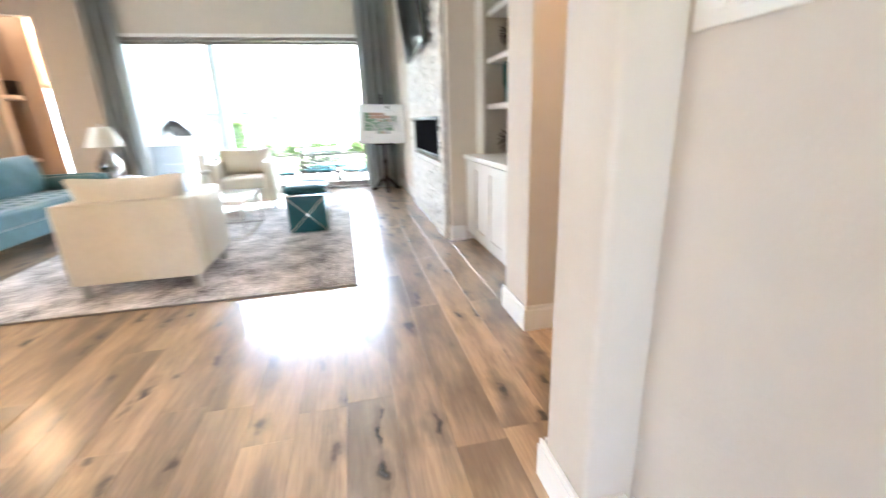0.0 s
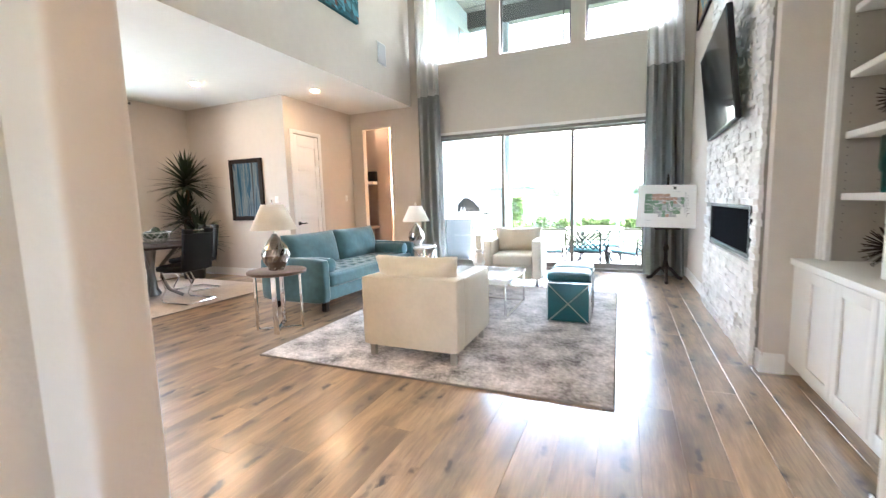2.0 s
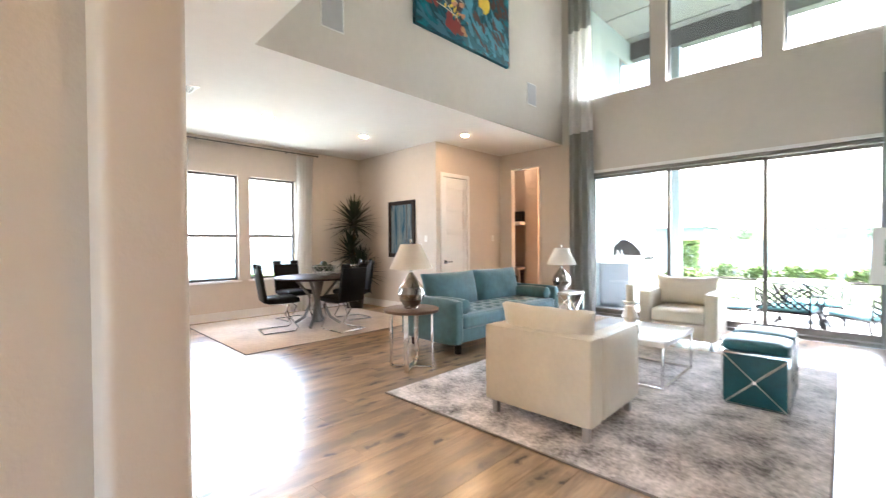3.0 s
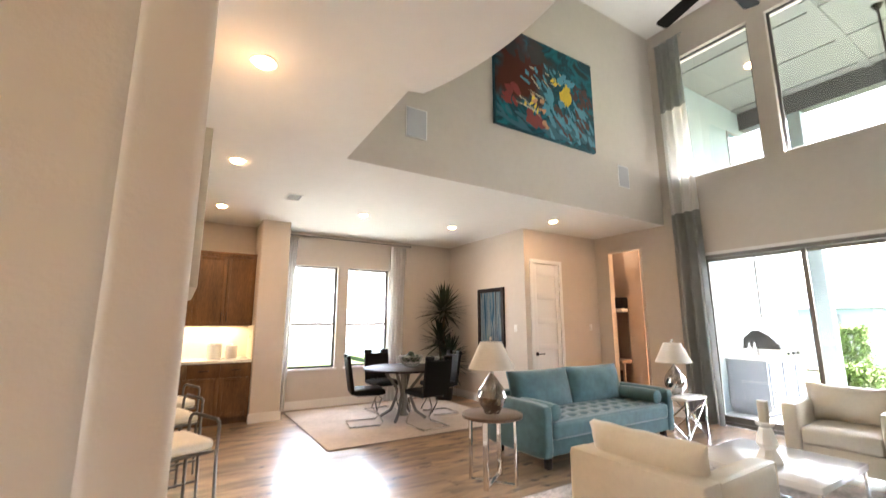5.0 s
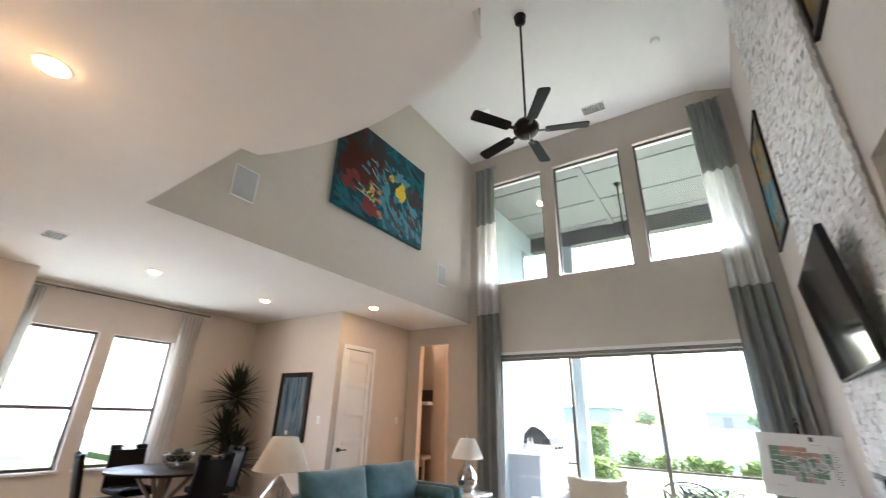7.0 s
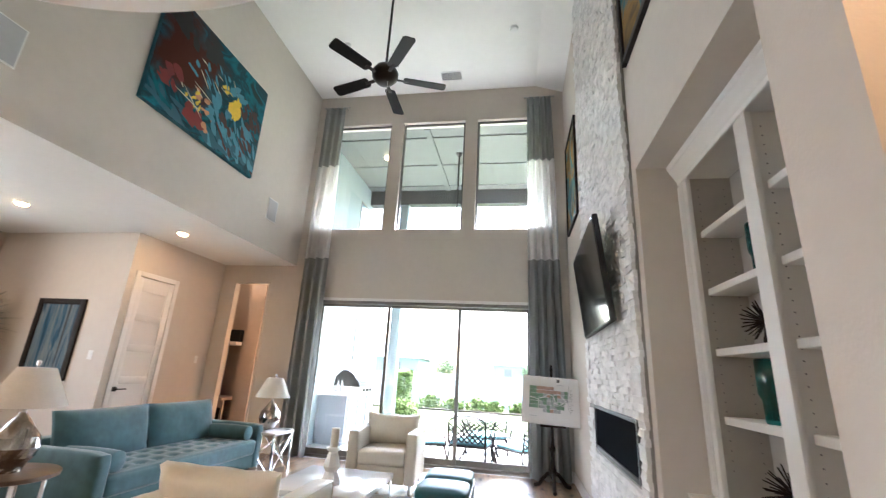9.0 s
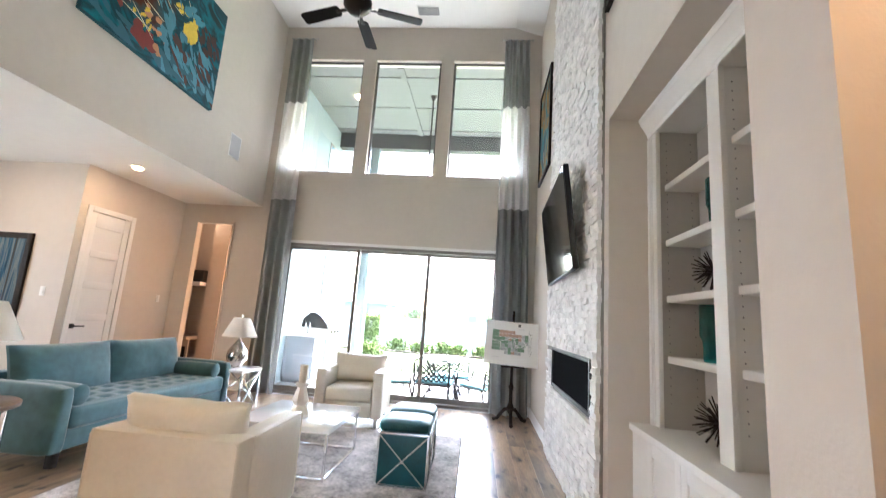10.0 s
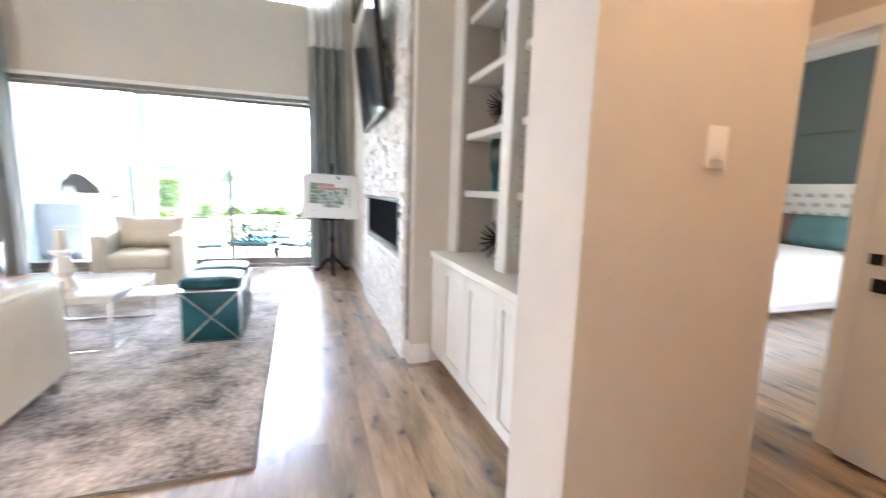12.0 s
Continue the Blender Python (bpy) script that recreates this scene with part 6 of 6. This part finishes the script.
# planting
def leaf_mass(name, label, category, boxes, n, size, mt, seed, parent=None):
    """Many small leaf blades filling rounded blocks, with an uneven outline."""
    rg = random.Random(seed)
    vs, fs = [], []
    for x0, y0, z0, x1, y1, z1 in boxes:
        c, h = ((x0 + x1) / 2, (y0 + y1) / 2, (z0 + z1) / 2), ((x1 - x0) / 2, (y1 - y0) / 2, (z1 - z0) / 2)
        for _ in range(n):
            u = [rg.uniform(-1, 1) for _ in range(3)]
            k = rg.randrange(3)
            u[k] = math.copysign(rg.uniform(0.75, 1.06), u[k])
            p = Vector([c[i] + h[i] * u[i] for i in range(3)])
            d = Vector((rg.uniform(-1, 1), rg.uniform(-1, 1), rg.uniform(-0.6, 1))).normalized()
            s = d.cross(Vector((rg.uniform(-1, 1), rg.uniform(-1, 1), rg.uniform(-1, 1)))).normalized()
            l_ = size * rg.uniform(0.6, 1.3)
            i0 = len(vs)
            vs += [p, p + d * l_ * 0.5 + s * l_ * 0.3, p + d * l_, p + d * l_ * 0.5 - s * l_ * 0.3]
            fs.append((i0, i0 + 1, i0 + 2, i0 + 3))
    me = bpy.data.meshes.new(name)
    me.from_pydata([tuple(v) for v in vs], [], fs)
    me.materials.append(mt)
    ob = new(name, me)
    if parent:
        ob.parent = parent
        ob["kind"] = "stuff"
        return ob
    return tagged(ob, label, category, "", "stuff")


hd = thing("shrub", "tall clipped columnar green shrub on the lawn", "shrub", pose(-3.28, 17.0, -0.07))
part("trunk", cyl(bmnew(), (0, 0, 0), (0, 0, 1.2), 0.03, 0.015, 8), M_STEM, hd)
leaf_mass("crown", "", "", [(-0.27, -0.27, 0.1, 0.27, 0.27, 1.42), (-0.2, -0.2, 0.2, 0.2, 0.2, 1.36)], 2500, 0.07, M_HEDGE, 1, hd)
lb = thing("shrub", "low rounded green shrub beside the patio", "shrub", pose(-3.0, 15.6, -0.07))
part("trunk", cyl(bmnew(), (0, 0, 0), (0, 0, 0.3), 0.03, 0.015, 8), M_STEM, lb)
leaf_mass("crown", "", "", [(-0.5, -0.4, 0.02, 0.5, 0.4, 0.42), (-0.35, -0.3, 0.1, 0.3, 0.3, 0.5)], 1800, 0.08, M_HEDGE, 2, lb)
rg = random.Random(21)
for k in range(16):
    x = -2.6 + k * 0.85 + rg.uniform(-0.15, 0.15)
    s = rg.uniform(0.8, 1.15)
    sh = thing("shrub", "small leafy shrub along the fence bed", "shrub", pose(x, 19.2 + rg.uniform(-0.1, 0.1), -0.05), "fence bed shrubs")
    part("trunk", cyl(bmnew(), (0, 0, 0), (0, 0, 0.25), 0.025, 0.01, 6), M_STEM, sh)
    leaf_mass("crown", "", "", [(-0.42 * s, -0.22, 0.04, 0.42 * s, 0.22, 0.34 * s), (-0.16, -0.15, 0.15, 0.16, 0.15, 0.46 * s)], 620, 0.09, M_HEDGE, 30 + k, sh)
struct("planting_bed", B((-30, 18.6, -0.08, 30, 18.68, -0.01), (-30, 18.68, -0.08, 30, 19.9, -0.04)), M_SOIL, "dark mulched bed with a low edging", "flower bed")
fence = thing("fence", "long white horizontal board fence behind the garden", "fence", pose(0, 20.0, -0.07))
for k in range(6):
    part("board", B((-40, -0.012, 0.06 + k * 0.22, 40, 0.012, 0.27 + k * 0.22)), M_FENCE, fence)
for k in range(33):
    part("post", B((-40 + k * 2.5 - 0.05, 0.012, 0, -40 + k * 2.5 + 0.05, 0.1, 1.42)), M_FENCE, fence)


def far_house(label, x, y, w, h, seed):
    hs = thing("distant_house", label, "house", pose(x, y, -0.07), "distant houses")
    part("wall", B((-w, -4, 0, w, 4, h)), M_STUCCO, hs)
    bm = bmnew()
    v = [bm.verts.new(p) for p in ((-w - 0.5, -4.5, h), (w + 0.5, -4.5, h), (w + 0.5, 4.5, h), (-w - 0.5, 4.5, h), (-w * 0.4, 0, h + 2.6), (w * 0.4, 0, h + 2.6))]
    for q in ((0, 1, 5, 4), (2, 3, 4, 5), (1, 2, 5), (3, 0, 4), (3, 2, 1, 0)):
        bm.faces.new([v[i] for i in q])
    part("roof", bm, M_ROOF, hs, smooth=False)
    for k in (-0.5, 0.5):
        part("window", B((w * k - 0.6, -4.05, 1.0, w * k + 0.6, -3.98, 2.4)), M_FRAME, hs)
    return hs


far_house("distant house with a grey hipped roof", -18, 62, 6, 3.0, 1)
far_house("distant house with a grey hipped roof", 2, 80, 5, 3.0, 2)
far_house("distant house with a grey hipped roof", 26, 78, 6, 3.0, 3)


def tree(label, x, y, h, seed):
    t = thing("tree", label, "tree", pose(x, y, -0.07), "distant trees")
    rg = random.Random(seed)
    part("trunk", tube(bmnew(), [(0, 0, 0), (0.05, 0, h * 0.3), (0, 0.05, h * 0.6)], 0.12, 8), M_STEM, t)
    bs = []
    for k in range(9):
        a, q = rg.uniform(0, 6.28), rg.uniform(0.12, 0.5) * h
        z = h * rg.uniform(0.4, 0.8)
        cx, cy = q * math.cos(a), q * math.sin(a)
        part("limb", tube(bmnew(), [(0, 0, h * 0.35), (cx * 0.5, cy * 0.5, z * 0.8), (cx, cy, z)], 0.04, 5), M_STEM, t)
        r = h * rg.uniform(0.1, 0.17)
        bs.append((cx - r, cy - r, z - r, cx + r, cy + r, z + r))
    leaf_mass("crown", "", "", bs, 330, 0.2, M_TREE, seed, t)


tree("distant broad green tree beyond the fence", -8.5, 62, 3.2, 3)
tree("distant broad green tree beyond the fence", 2.5, 58, 3.2, 4)
tree("distant broad green tree beyond the fence", 16, 70, 3.6, 5)
# neighbour seen through the dining windows
nh = thing("neighbour_house", "pale neighbouring house across the side yard", "house", pose(-19, 4, -0.25))
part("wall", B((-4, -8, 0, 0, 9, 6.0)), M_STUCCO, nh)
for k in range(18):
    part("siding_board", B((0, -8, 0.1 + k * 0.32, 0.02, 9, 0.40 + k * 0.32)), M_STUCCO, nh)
part("roof", B((-4.5, -8.5, 6.0, 0.5, 9.5, 6.3)), M_ROOF, nh)
for y in (-1.0, 3.0):
    w = part("window", B((0.02, y, 2.2, 0.06, y + 1.2, 2.3), (0.02, y, 3.6, 0.06, y + 1.2, 3.7), (0.02, y, 2.3, 0.06, y + 0.1, 3.6), (0.02, y + 1.1, 2.3, 0.06, y + 1.2, 3.6)), M_FRAME, nh)
    part("pane", B((0.02, y + 0.1, 2.3, 0.03, y + 1.1, 3.6)), M_BLKGLS, w)
# ---- floor planks ----
rg = random.Random(5)
W = 0.19
plank_meshes = {}


def plank_mesh(ln):
    key = round(ln, 2)
    if key not in plank_meshes:
        bm = bmnew()
        g = 0.0004
        box(bm, -W / 2 + g, -key / 2 + g, -0.014, W / 2 - g, key / 2 - g, 0.0)
        top = [e for e in bm.edges if all(v.co.z > -0.001 for v in e.verts)]
        bmesh.ops.bevel(bm, geom=top, offset=0.0007, segments=1, affect="EDGES")
        plank_meshes[key] = mesh("plank", bm, M_FLOOR, False)
    return plank_meshes[key]


def lay(x, y0, y1):
    y = y0
    first = rg.uniform(0.5, 1.9)
    while y < y1 - 0.01:
        ln = round(min(first if first else rg.choice((1.2, 1.5, 1.8, 2.1)), y1 - y), 2)
        first = None
        if ln < 0.02:
            break
        ob = new("plank", plank_mesh(ln))
        ob.location = (x, y + ln / 2, rg.uniform(-0.0006, 0.0))
        ob.parent = floor
        y += ln


n_rows = int((2.2 + 6.9) / W)
for i in range(n_rows):
    lay(-6.9 + W * (i + 0.5), -0.6, YB)


def plank_block(x0, y0, x1, y1):
    bm = bmnew()
    x = x0
    while x < x1:
        y = y0
        while y < y1:
            ln = min(rg.choice((1.2, 1.6, 2.0)), y1 - y)
            box(bm, x + 0.001, y + 0.001, -0.014, min(x + W, x1) - 0.001, y + ln - 0.001, 0.0)
            y += ln
        x += W
    return bm


tagged(part("plank_field", plank_block(2.22, 1.0, 7.15, 7.2), M_FLOOR, floor, smooth=False), kind="stuff")
tagged(part("plank_field", plank_block(-6.18, YB + 0.001, -3.27, 11.04), M_FLOOR, floor, smooth=False), kind="stuff")
tagged(part("plank_field", plank_block(-6.9, -2.1, 2.22, -0.6), M_FLOOR, floor, smooth=False), kind="stuff")

# ---- ledger stone on the fireplace wall ----
stone = struct("stone_wall", B((1.478, 4.46, 0, 1.5, 6.58, ZH - 0.12)), M_GROUT, "white split-face ledger stone cladding", "stone wall")
rg = random.Random(9)
pool = []
for k in range(14):
    ln = 0.07 + 0.016 * k
    bm = bmnew()
    box(bm, -0.03, -ln / 2 + 0.001, -0.0235, 0.0, ln / 2 - 0.001, 0.0235)
    bmesh.ops.subdivide_edges(bm, edges=[e for e in bm.edges if abs(e.verts[0].co.y - e.verts[1].co.y) > 0.01], cuts=2)
    for v in bm.verts:
        if v.co.x < -0.02:
            v.co.x += rg.uniform(-0.006, 0.010)
            v.co.z += rg.uniform(-0.003, 0.003)
    pool.append((ln, mesh("stone", bm, M_STONE, False)))
count = 0
rest_v, rest_f = [], []
z = 0.024
while z < ZH - 0.15:
    y = 4.455 + rg.uniform(-0.006, 0.006)
    while y < 6.60:
        ln, me = rg.choice(pool)
        beside = 0.735 < z < 1.17
        if beside and y < 4.60 < y + ln:
            fit = [p for p in pool if p[0] <= 4.61 - y]
            if not fit:
                y = 6.18
                continue
            ln, me = fit[-1]
        if y + ln > 6.61:
            break
        inside = 4.612 < y + ln and y < 6.17 and beside
        if not inside:
            dx = 1.478 + rg.uniform(-0.004, 0.007)
            if count < 300 and z < 1.9 and y < 5.2:
                ob = new("stone", me)
                ob.location = (dx, y + ln / 2, z)
                ob.parent = stone
                count += 1
            else:
                i0 = len(rest_v)
                rest_v += [(v.co.x + dx, v.co.y + y + ln / 2, v.co.z + z) for v in me.vertices]
                rest_f += [tuple(i + i0 for i in p.vertices) for p in me.polygons]
        y += ln
    z += 0.048
me = bpy.data.meshes.new("stone_field")
me.from_pydata(rest_v, [], rest_f)
M_STONE2 = M_STONE.copy()
for nd in list(M_STONE2.node_tree.nodes):
    if nd.type == "OBJECT_INFO":
        ge = M_STONE2.node_tree.nodes.new("ShaderNodeNewGeometry")
        for l_ in list(nd.outputs["Random"].links):
            M_STONE2.node_tree.links.new(ge.outputs["Random Per Island"], l_.to_socket)
me.materials.append(M_STONE2)
ob = new("stone_field", me)
ob.parent = stone
tagged(ob, kind="stuff")
